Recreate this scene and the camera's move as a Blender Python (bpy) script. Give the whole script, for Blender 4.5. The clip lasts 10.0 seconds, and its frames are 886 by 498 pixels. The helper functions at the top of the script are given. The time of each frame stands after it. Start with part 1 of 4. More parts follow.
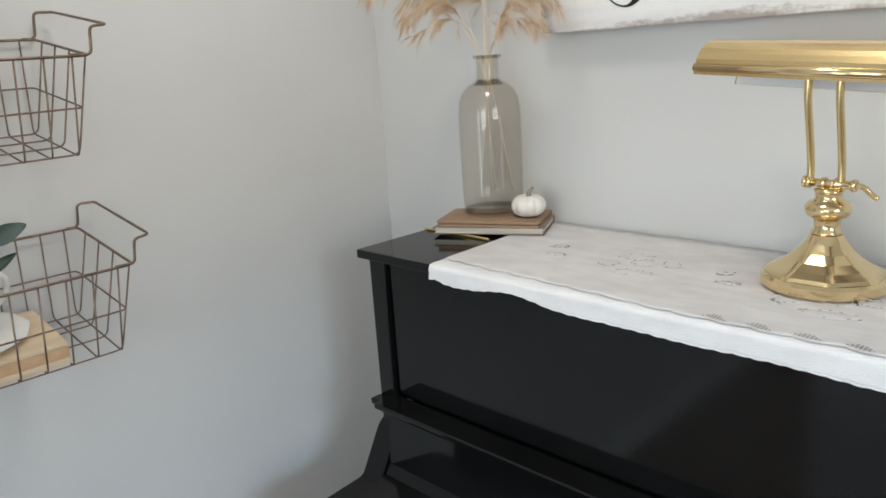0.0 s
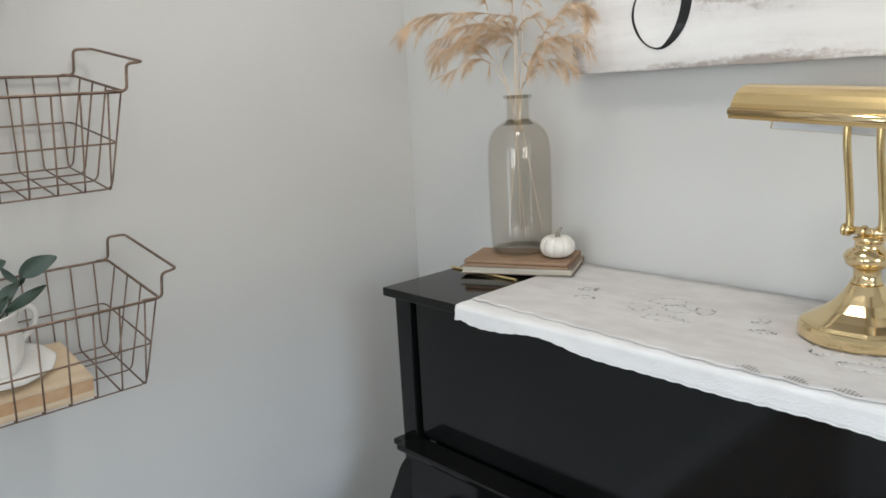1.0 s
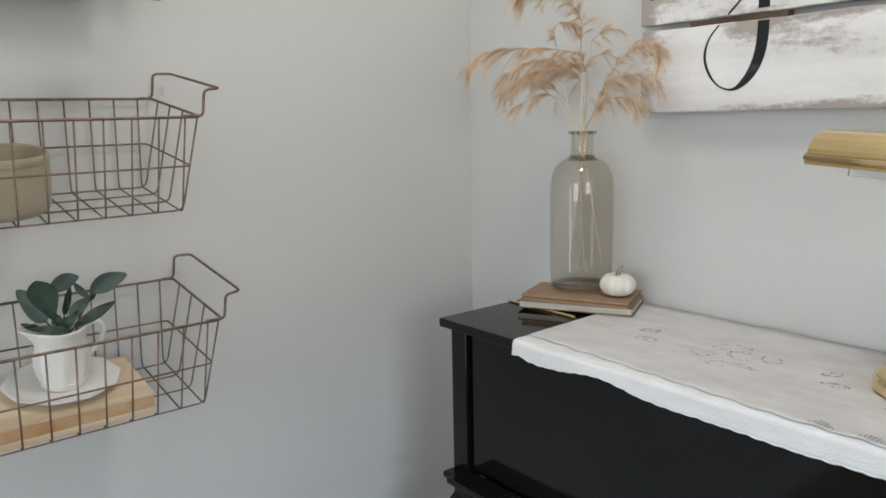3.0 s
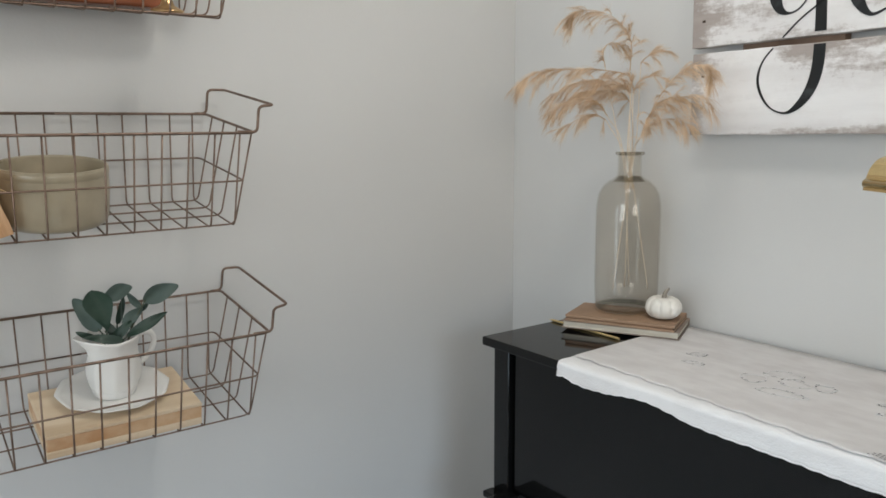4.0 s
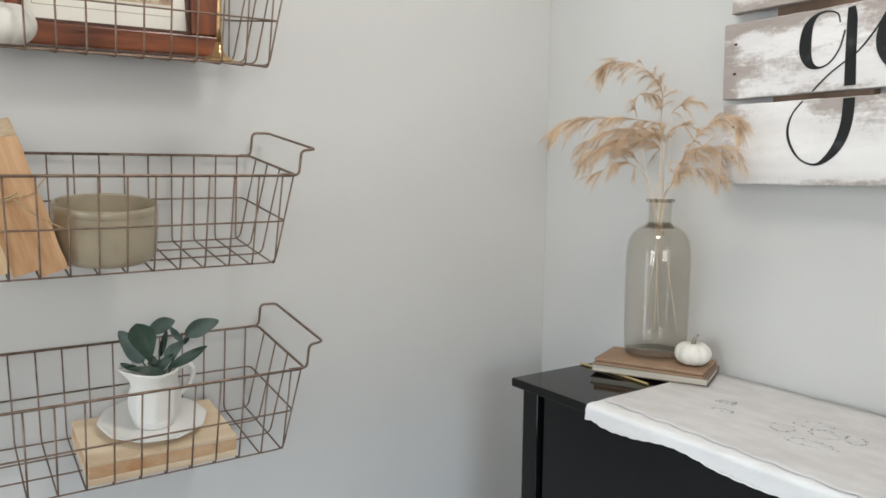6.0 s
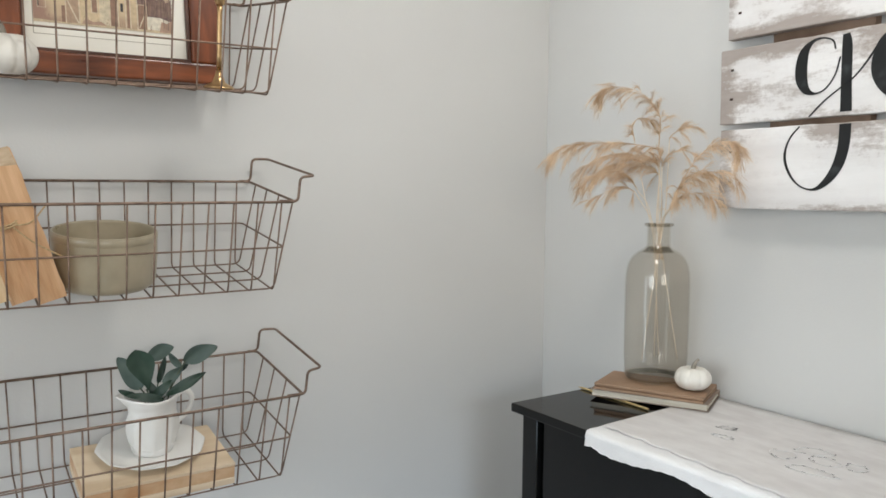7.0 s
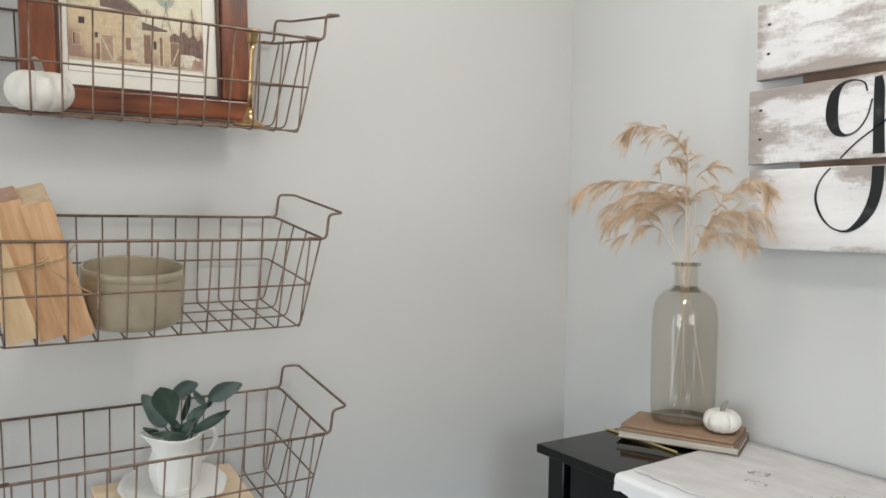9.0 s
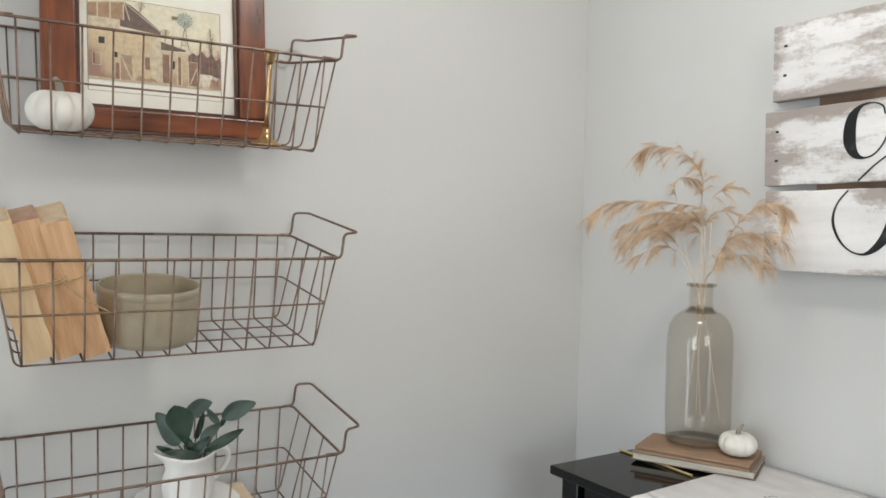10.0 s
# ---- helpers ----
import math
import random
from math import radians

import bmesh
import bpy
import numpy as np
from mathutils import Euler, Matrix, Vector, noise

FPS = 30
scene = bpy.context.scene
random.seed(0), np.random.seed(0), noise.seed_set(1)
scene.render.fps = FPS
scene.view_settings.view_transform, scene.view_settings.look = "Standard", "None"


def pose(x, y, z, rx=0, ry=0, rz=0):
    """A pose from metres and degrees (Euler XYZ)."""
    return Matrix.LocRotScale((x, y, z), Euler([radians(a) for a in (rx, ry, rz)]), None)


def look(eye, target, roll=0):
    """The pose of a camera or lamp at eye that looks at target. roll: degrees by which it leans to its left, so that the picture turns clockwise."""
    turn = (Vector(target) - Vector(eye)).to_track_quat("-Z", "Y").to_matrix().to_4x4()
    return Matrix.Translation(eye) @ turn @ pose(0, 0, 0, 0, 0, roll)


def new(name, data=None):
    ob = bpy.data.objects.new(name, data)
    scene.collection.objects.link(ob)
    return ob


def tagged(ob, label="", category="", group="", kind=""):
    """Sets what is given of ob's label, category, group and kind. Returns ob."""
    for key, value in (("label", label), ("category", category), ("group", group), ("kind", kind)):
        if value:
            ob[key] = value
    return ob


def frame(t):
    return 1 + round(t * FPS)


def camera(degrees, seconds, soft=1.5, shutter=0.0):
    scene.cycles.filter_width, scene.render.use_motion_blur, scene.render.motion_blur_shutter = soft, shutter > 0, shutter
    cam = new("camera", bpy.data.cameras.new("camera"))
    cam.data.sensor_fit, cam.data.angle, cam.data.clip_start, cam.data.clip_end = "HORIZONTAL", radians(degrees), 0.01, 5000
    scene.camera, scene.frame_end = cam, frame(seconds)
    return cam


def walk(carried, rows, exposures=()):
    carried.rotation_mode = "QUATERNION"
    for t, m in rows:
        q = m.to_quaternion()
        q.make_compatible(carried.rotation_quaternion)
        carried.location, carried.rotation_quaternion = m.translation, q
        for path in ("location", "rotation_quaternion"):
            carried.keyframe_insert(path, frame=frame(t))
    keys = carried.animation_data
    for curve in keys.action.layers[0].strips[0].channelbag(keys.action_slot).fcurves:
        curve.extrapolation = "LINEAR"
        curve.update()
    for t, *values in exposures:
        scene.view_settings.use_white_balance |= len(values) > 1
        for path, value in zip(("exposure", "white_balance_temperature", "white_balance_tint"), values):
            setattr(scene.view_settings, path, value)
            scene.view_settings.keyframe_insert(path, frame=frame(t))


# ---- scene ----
cam = camera(61.3, 10.0, soft=1.6)
PATH = [
    (0, (-1.29, -1.497, 1.471), (0.071, -0.122, 0.966), -3.7),
    (0.5, (-1.284, -1.493, 1.474), (0.06, -0.084, 1.017), -3.5),
    (1, (-1.278, -1.486, 1.479), (0.049, -0.049, 1.065), -3.0),
    (1.5, (-1.276, -1.474, 1.481), (0.039, -0.017, 1.096), -2.6),
    (2, (-1.281, -1.468, 1.486), (0.014, 0.011, 1.117), -2.1),
    (2.5, (-1.287, -1.471, 1.489), (-0.014, 0.029, 1.132), -1.6),
    (4, (-1.318, -1.45, 1.497), (-0.132, 0.133, 1.197), -0.3),
    (4.5, (-1.331, -1.451, 1.503), (-0.172, 0.155, 1.223), 0.1),
    (5, (-1.34, -1.459, 1.507), (-0.204, 0.167, 1.248), 0.3),
    (5.5, (-1.344, -1.468, 1.507), (-0.212, 0.165, 1.279), 0.6),
    (7, (-1.337, -1.479, 1.523), (-0.212, 0.168, 1.371), 0.5),
    (7.5, (-1.339, -1.472, 1.528), (-0.208, 0.172, 1.405), 0.7),
    (8, (-1.344, -1.466, 1.532), (-0.221, 0.185, 1.427), 0.6),
    (8.5, (-1.355, -1.457, 1.537), (-0.236, 0.198, 1.444), 0.8),
    (9, (-1.362, -1.451, 1.539), (-0.253, 0.211, 1.464), 1.0),
    (9.5, (-1.369, -1.446, 1.545), (-0.271, 0.224, 1.484), 1.3),
    (10, (-1.37, -1.444, 1.552), (-0.281, 0.233, 1.51), 1.4),
]
walk(cam, [(t, look(eye, target, roll)) for t, eye, target, roll in PATH],
     exposures=[(0, -0.09), (1, -0.15), (1.5, -0.22), (2.5, -0.30), (4, -0.29), (5, -0.09), (7, -0.06), (10, -0.11)])

# ---- light ----
world = bpy.data.worlds.new("sky")
scene.world = world
world.use_nodes = True
wn = world.node_tree.nodes
sky = wn.new("ShaderNodeTexSky")
sky.sky_type, sky.sun_disc, sky.sun_elevation, sky.sun_rotation = "NISHITA", False, radians(40), radians(200)
world.node_tree.links.new(sky.outputs[0], wn["Background"].inputs[0])
wn["Background"].inputs[1].default_value = 0.1


def window_light(name, place, target, sx, sy, power, colour, spread=180):
    data = bpy.data.lights.new(name, "AREA")
    data.shape, data.size, data.size_y, data.energy, data.color = "RECTANGLE", sx, sy, power, colour
    data.spread = radians(spread)
    ob = new(name, data)
    ob.matrix_world = look(place, target)
    return ob


# each window lets in light from the ground and houses outside, level, and blue sky light that falls steeply
window_light("daylight_south", (-2.05, -4.12, 1.82), (-2.05, 0, 1.82), 1.5, 1.1, 39, (1.0, 0.95, 0.885))
window_light("skylight_south", (-1.80, -4.09, 2.12), (-0.75, -1.09, -2.9), 0.9, 0.4, 50, (0.42, 0.70, 1.0), 92)
window_light("daylight_west", (-3.72, -1.7, 1.6), (0, -1.7, 1.6), 1.2, 1.2, 38, (0.90, 0.955, 1.0))
window_light("daylight_garden_door", (-3.72, -0.43, 0.85), (0, -0.43, 0.85), 0.6, 1.95, 17, (0.72, 0.87, 1.0))


# ---- materials ----
def mat(name, a, b=None, scale=8.0, rough=0.5, metal=0.0, bump=0.0, bscale=60.0, stretch=(1, 1, 1), coat=0.0, rvar=0.0, detail=6.0, lo=0.35, hi=0.65, piece=0.0):
    m = bpy.data.materials.new(name)
    m.use_nodes = True
    nt = m.node_tree
    n, l = nt.nodes, nt.links
    p = n["Principled BSDF"]
    p.inputs["Roughness"].default_value, p.inputs["Metallic"].default_value = rough, metal
    p.inputs["Coat Weight"].default_value, p.inputs["Coat Roughness"].default_value = coat, 0.05
    tc, mp = n.new("ShaderNodeTexCoord"), n.new("ShaderNodeMapping")
    mp.inputs["Scale"].default_value = stretch
    l.new(tc.outputs["Object"], mp.inputs[0])
    no, ra = n.new("ShaderNodeTexNoise"), n.new("ShaderNodeValToRGB")
    no.inputs["Scale"].default_value, no.inputs["Detail"].default_value = scale, detail
    l.new(mp.outputs[0], no.inputs["Vector"])
    ra.color_ramp.elements[0].position, ra.color_ramp.elements[1].position = lo, hi
    ra.color_ramp.elements[0].color = (*a, 1)
    ra.color_ramp.elements[1].color = (*(b or a), 1)
    l.new(no.outputs["Fac"], ra.inputs[0])
    col = ra.outputs[0]
    if piece:
        oi, hs, mm = n.new("ShaderNodeObjectInfo"), n.new("ShaderNodeHueSaturation"), n.new("ShaderNodeMapRange")
        mm.inputs["To Min"].default_value, mm.inputs["To Max"].default_value = 1 - piece, 1 + piece
        l.new(oi.outputs["Random"], mm.inputs["Value"])
        l.new(mm.outputs[0], hs.inputs["Value"])
        l.new(col, hs.inputs["Color"])
        col = hs.outputs[0]
    l.new(col, p.inputs["Base Color"])
    if rvar:
        rr = n.new("ShaderNodeMapRange")
        rr.inputs["To Min"].default_value, rr.inputs["To Max"].default_value = max(rough - rvar, 0.02), rough + rvar
        l.new(no.outputs["Fac"], rr.inputs["Value"])
        l.new(rr.outputs[0], p.inputs["Roughness"])
    if bump:
        nb, bu = n.new("ShaderNodeTexNoise"), n.new("ShaderNodeBump")
        nb.inputs["Scale"].default_value, nb.inputs["Detail"].default_value = bscale, 4
        l.new(mp.outputs[0], nb.inputs["Vector"])
        bu.inputs["Strength"].default_value, bu.inputs["Distance"].default_value = bump, 0.002
        l.new(nb.outputs["Fac"], bu.inputs["Height"])
        l.new(bu.outputs[0], p.inputs["Normal"])
    return m


def tinted_glass(name, tint, rough=0.03):
    """Thin clear glass: tinted light passes, and a gloss that grows towards the rim of the form."""
    m = bpy.data.materials.new(name)
    m.use_nodes = True
    n, l = m.node_tree.nodes, m.node_tree.links
    n.remove(n["Principled BSDF"])
    tr, gl, lw, mx = n.new("ShaderNodeBsdfTransparent"), n.new("ShaderNodeBsdfGlossy"), n.new("ShaderNodeLayerWeight"), n.new("ShaderNodeMixShader")
    tr.inputs[0].default_value = (*tint, 1)
    gl.inputs["Roughness"].default_value = rough
    po, ma = n.new("ShaderNodeMath"), n.new("ShaderNodeMath")
    po.operation, po.inputs[1].default_value = "POWER", 4.0
    ma.operation, ma.inputs[1].default_value, ma.inputs[2].default_value = "MULTIPLY_ADD", 0.30, 0.035
    l.new(lw.outputs["Facing"], po.inputs[0])
    l.new(po.outputs[0], ma.inputs[0])
    l.new(ma.outputs[0], mx.inputs[0])
    l.new(tr.outputs[0], mx.inputs[1])
    l.new(gl.outputs[0], mx.inputs[2])
    l.new(mx.outputs[0], n["Material Output"].inputs[0])
    return m


WALL = mat("wall_paint", (0.60, 0.60, 0.585), (0.63, 0.63, 0.615), 1.3, 0.75, bump=0.12, bscale=190)
CEIL = mat("ceiling_paint", (0.78, 0.78, 0.77), (0.8, 0.8, 0.79), 2, 0.85, bump=0.1, bscale=150)
TRIM = mat("trim_paint", (0.78, 0.78, 0.77), (0.8, 0.8, 0.79), 5, 0.4)
FLOOR = mat("floor_wood", (0.12, 0.078, 0.048), (0.22, 0.14, 0.088), 6, 0.16, bump=0.1, bscale=40, stretch=(8, 1, 1), piece=0.15)
BLACK = mat("black_lacquer", (0.004, 0.0042, 0.0043), (0.0075, 0.0076, 0.0075), 3, 0.085, rvar=0.04)
BLACK.node_tree.nodes["Principled BSDF"].inputs["Specular IOR Level"].default_value = 0.29
BRASS = mat("polished_brass", (0.79, 0.62, 0.35), (0.84, 0.67, 0.40), 14, 0.14, 1.0, rvar=0.06, bump=0.02, bscale=30)
BRUSHED = mat("brushed_brass", (0.76, 0.57, 0.28), (0.82, 0.63, 0.33), 30, 0.24, 1.0, rvar=0.06, bump=0.03, bscale=120, stretch=(1, 0.08, 1))
OLDBRASS = mat("aged_brass", (0.40, 0.25, 0.12), (0.62, 0.43, 0.23), 40, 0.3, 1.0, rvar=0.1)
ENAMEL = mat("white_enamel", (0.75, 0.76, 0.78), None, 8, 0.35)
WIRE = mat("bronze_wire", (0.16, 0.11, 0.082), (0.27, 0.19, 0.145), 60, 0.42, 0.75, rvar=0.12, bump=0.1, bscale=400)
LACE = mat("ecru_lace_cloth", (0.61, 0.585, 0.57), (0.70, 0.68, 0.665), 34, 0.9, bump=0.5, bscale=420, stretch=(1, 0.45, 1))
LINEN = mat("white_linen", (0.77, 0.76, 0.755), (0.82, 0.815, 0.81), 34, 0.9, bump=0.45, bscale=420, stretch=(1, 0.55, 1))
# colour for the dark seen in the lace openings
LACEHOLE = mat("lace_opening_shade", (0.06, 0.058, 0.055), (0.16, 0.15, 0.145), 200, 0.9)
LACETHREAD = mat("lace_thread", (0.74, 0.73, 0.72), (0.8, 0.79, 0.78), 200, 0.85, bump=0.5, bscale=900)
GLASS = tinted_glass("smoky_glass", (0.945, 0.930, 0.905))
GLASSDARK = tinted_glass("smoky_glass_thick", (0.80, 0.775, 0.73))
GLASSFOOT = tinted_glass("smoky_glass_foot", (0.885, 0.885, 0.85))
PANE = tinted_glass("window_glass", (0.97, 0.98, 0.98))
STRAW = mat("pampas_straw", (0.56, 0.395, 0.245), (0.84, 0.68, 0.50), 25, 0.8)
stn, stl = STRAW.node_tree.nodes, STRAW.node_tree.links
thin, blend = stn.new("ShaderNodeBsdfTranslucent"), stn.new("ShaderNodeMixShader")
blend.inputs[0].default_value = 0.35
stl.new(stn["Principled BSDF"].inputs["Base Color"].links[0].from_socket, thin.inputs[0])
stl.new(stn["Principled BSDF"].outputs[0], blend.inputs[1])
stl.new(thin.outputs[0], blend.inputs[2])
stl.new(blend.outputs[0], stn["Material Output"].inputs[0])
STEM = mat("dry_stem", (0.68, 0.58, 0.45), (0.76, 0.67, 0.55), 40, 0.6)
WHITEPUMP = mat("white_pumpkin_glaze", (0.70, 0.67, 0.60), (0.80, 0.775, 0.715), 12, 0.45, bump=0.08, bscale=60)
PSTEM = mat("pumpkin_stem", (0.20, 0.18, 0.15), (0.32, 0.29, 0.24), 60, 0.8, bump=0.4, bscale=200)
KRAFT = mat("kraft_cover", (0.27, 0.165, 0.10), (0.36, 0.235, 0.15), 10, 0.65, bump=0.15, bscale=150, rvar=0.1)
KRAFTPAGE = mat("kraft_page_edge", (0.24, 0.14, 0.075), (0.33, 0.20, 0.12), 6, 0.9, bump=0.6, bscale=30, stretch=(1, 1, 60))
DARKCOVER = mat("grey_book_cover", (0.22, 0.17, 0.14), (0.30, 0.24, 0.19), 12, 0.6, bump=0.15, bscale=150)
PAGES = mat("book_pages", (0.58, 0.53, 0.43), (0.70, 0.66, 0.57), 6, 0.9, bump=0.6, bscale=30, stretch=(1, 1, 60))
GOLD = mat("gold_pencil", (0.62, 0.46, 0.20), (0.70, 0.54, 0.27), 30, 0.35, 0.6)
BATTEN = mat("weathered_batten", (0.14, 0.09, 0.06), (0.26, 0.18, 0.13), 9, 0.8, bump=0.4, bscale=60, stretch=(1, 1, 0.2))
INK = mat("black_paint", (0.005, 0.006, 0.0065), (0.050, 0.056, 0.060), 34, 0.42, rvar=0.15, lo=0.52, hi=0.78)
NAIL = mat("rusty_nail", (0.03, 0.02, 0.016), (0.08, 0.05, 0.035), 200, 0.7, 0.5)
MAHOG = mat("mahogany_frame", (0.075, 0.020, 0.008), (0.25, 0.070, 0.022), 7, 0.3, bump=0.1, bscale=50, stretch=(6, 6, 1), coat=0.08, rvar=0.08)
MAHOGX = mat("mahogany_frame_rail", (0.075, 0.020, 0.008), (0.25, 0.070, 0.022), 7, 0.3, bump=0.1, bscale=50, stretch=(1, 6, 6), coat=0.08, rvar=0.08)
LINER = mat("dark_liner", (0.05, 0.016, 0.008), (0.09, 0.03, 0.014), 20, 0.4)
MATB = mat("cream_mat_board", (0.76, 0.725, 0.645), (0.80, 0.77, 0.695), 20, 0.85)
POTTERY = mat("olive_stoneware", (0.32, 0.275, 0.19), (0.47, 0.41, 0.30), 11, 0.30, bump=0.08, bscale=70, rvar=0.08)
IRONSTONE = mat("white_ironstone", (0.74, 0.72, 0.68), (0.80, 0.785, 0.75), 10, 0.3, bump=0.03, bscale=30)
PINE = mat("pine_block", (0.62, 0.46, 0.295), (0.74, 0.60, 0.43), 5, 0.6, bump=0.2, bscale=60, stretch=(1, 6, 10))
SPLIT = mat("split_pine", (0.48, 0.255, 0.12), (0.70, 0.45, 0.26), 7, 0.65, lo=0.3, hi=0.62, bump=0.9, bscale=40, stretch=(8, 8, 0.8), piece=0.12)
SPLITX = mat("orange_pine", (0.49, 0.26, 0.12), (0.68, 0.48, 0.30), 9, 0.6, bump=0.3, bscale=50, stretch=(1.6, 3, 2.5))
PALESPLIT = mat("pale_split_pine", (0.66, 0.46, 0.26), (0.78, 0.60, 0.38), 7, 0.65, bump=0.4, bscale=40, stretch=(8, 8, 0.8))
ENDGRAIN = mat("sawn_end_grain", (0.30, 0.18, 0.125), (0.45, 0.30, 0.22), 30, 0.85, bump=0.5, bscale=150)
ENDPALE = mat("pale_end_grain", (0.46, 0.34, 0.22), (0.60, 0.47, 0.33), 30, 0.85, bump=0.5, bscale=150)
TWINE = mat("jute_twine", (0.42, 0.29, 0.15), (0.60, 0.45, 0.26), 300, 0.9, bump=0.6, bscale=500)
LEAF = mat("eucalyptus_leaf", (0.011, 0.030, 0.019), (0.028, 0.056, 0.038), 22, 0.5, bump=0.2, bscale=90, piece=0.3)
LEAFPALE = mat("eucalyptus_leaf_dusty", (0.062, 0.096, 0.082), (0.105, 0.142, 0.124), 18, 0.7, bump=0.2, bscale=90, piece=0.15)
LEAFSTEM = mat("leaf_stem", (0.05, 0.07, 0.04), (0.09, 0.10, 0.06), 30, 0.7)


# emission for the assumed ceiling light, which stays out of view
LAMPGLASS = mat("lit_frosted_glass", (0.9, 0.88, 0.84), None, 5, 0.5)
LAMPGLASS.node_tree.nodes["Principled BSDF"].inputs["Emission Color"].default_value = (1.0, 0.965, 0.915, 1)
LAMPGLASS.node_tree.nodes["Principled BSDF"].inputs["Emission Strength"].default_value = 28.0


def whitewash(wear):
    """White paint dragged over taupe wood: bare along the edges and the sawn ends, in dry-brush streaks, with a fine crackle."""
    m = mat("whitewashed_board", (0.70, 0.69, 0.685), (0.82, 0.815, 0.81), 14, 0.7, bump=0.35, bscale=70, stretch=(1, 0.16, 1))
    n, l = m.node_tree.nodes, m.node_tree.links
    p = n["Principled BSDF"]
    tc, oi, shift = n.new("ShaderNodeTexCoord"), n.new("ShaderNodeObjectInfo"), n.new("ShaderNodeVectorMath")
    shift.operation = "MULTIPLY_ADD"
    shift.inputs[1].default_value = (7, 7, 7)
    l.new(oi.outputs["Random"], shift.inputs[0])
    l.new(tc.outputs["Object"], shift.inputs[2])

    def streaks(scale, stretch, detail, rough):
        mp, no = n.new("ShaderNodeMapping"), n.new("ShaderNodeTexNoise")
        mp.inputs["Scale"].default_value = stretch
        no.inputs["Scale"].default_value, no.inputs["Detail"].default_value, no.inputs["Roughness"].default_value = scale, detail, rough
        l.new(shift.outputs[0], mp.inputs[0])
        l.new(mp.outputs[0], no.inputs["Vector"])
        return no.outputs["Fac"]

    def calc(op, a, b, c=None):
        nd = n.new("ShaderNodeMath")
        nd.operation = op
        for k, v in enumerate((a, b, c)):
            if v is None:
                continue
            if isinstance(v, (int, float)):
                nd.inputs[k].default_value = v
            else:
                l.new(v, nd.inputs[k])
        return nd.outputs[0]

    def ramp(fac, lo, hi, top):
        ra = n.new("ShaderNodeValToRGB")
        ra.color_ramp.elements[0].position, ra.color_ramp.elements[1].position = lo, hi
        ra.color_ramp.elements[0].color, ra.color_ramp.elements[1].color = (0, 0, 0, 1), (top, top, top, 1)
        l.new(fac, ra.inputs[0])
        return ra.outputs[0]

    sep = n.new("ShaderNodeSeparateXYZ")
    l.new(tc.outputs["Object"], sep.inputs[0])
    # nearness to the long edges, and to the sawn end
    edge = calc("MAXIMUM", calc("MULTIPLY_ADD", calc("PINGPONG", calc("SUBTRACT", sep.outputs[2], 1.496 + 0.074), 0.0815), 1 / 0.0815, -0.58), 0.0)
    end = calc("MINIMUM", calc("MAXIMUM", calc("MULTIPLY_ADD", sep.outputs[1], 22.0, 0.594 * 22.0), 0.0), 0.5)
    wide, dry, grain = streaks(7, (1, 0.42, 1.3), 5, 0.6), streaks(38, (1, 0.22, 1), 8, 0.7), streaks(120, (1, 0.9, 1), 6, 0.75)
    total = calc("ADD", calc("MULTIPLY_ADD", dry, 0.50, calc("MULTIPLY_ADD", wide, 1.25, -0.125)), calc("MULTIPLY_ADD", grain, 0.24, calc("MULTIPLY_ADD", edge, 0.38, calc("MULTIPLY", end, 0.25))))
    total = calc("ADD", total, wear)
    worn = ramp(calc("MULTIPLY", total, 0.8), 0.690, 0.800, 0.88)
    veil = ramp(calc("MULTIPLY", total, 0.8), 0.60, 0.80, 0.38)
    tone = n.new("ShaderNodeMixRGB")
    l.new(dry, tone.inputs[0])
    tone.inputs[1].default_value, tone.inputs[2].default_value = (0.20, 0.162, 0.138, 1), (0.43, 0.375, 0.34, 1)
    first, second = n.new("ShaderNodeMixRGB"), n.new("ShaderNodeMixRGB")
    first.inputs[2].default_value = (0.50, 0.465, 0.448, 1)
    l.new(veil, first.inputs[0])
    l.new(p.inputs["Base Color"].links[0].from_socket, first.inputs[1])
    l.new(worn, second.inputs[0])
    l.new(first.outputs[0], second.inputs[1])
    l.new(tone.outputs[0], second.inputs[2])
    l.new(second.outputs[0], p.inputs["Base Color"])
    return m


# the middle board is the most worn, the lowest the least
WHITEWASH = [whitewash(wear) for wear in (-0.02, 0.03, -0.075)]


# ---- builders ----
def part(name, bm, material, parent=None, label="", smooth=False):
    me = bpy.data.meshes.new(name)
    bm.normal_update()
    bm.to_mesh(me)
    bm.free()
    for f in me.polygons:
        f.use_smooth = smooth
    me.materials.append(material)
    ob = new(name, me)
    if parent is not None:
        ob.parent = parent
    if label:
        ob["label"] = label
    return ob


def thing(name, m, label, category, group="", kind=""):
    ob = new(name)
    ob.empty_display_size = 0.05
    ob.matrix_basis = m
    return tagged(ob, label, category, group, kind)


def box(bm, x0, x1, y0, y1, z0, z1, bevel=0.0, seg=2):
    r = bmesh.ops.create_cube(bm, size=1)
    vs = r["verts"]
    for v in vs:
        v.co = Vector(((x0 + x1) / 2 + v.co.x * (x1 - x0), (y0 + y1) / 2 + v.co.y * (y1 - y0), (z0 + z1) / 2 + v.co.z * (z1 - z0)))
    if bevel:
        es = list({e for v in vs for e in v.link_edges})
        bmesh.ops.bevel(bm, geom=es, offset=bevel, segments=seg, profile=0.5, affect="EDGES")
    return bm


def boxed(*a, bevel=0.0, seg=2):
    return box(bmesh.new(), *a, bevel=bevel, seg=seg)


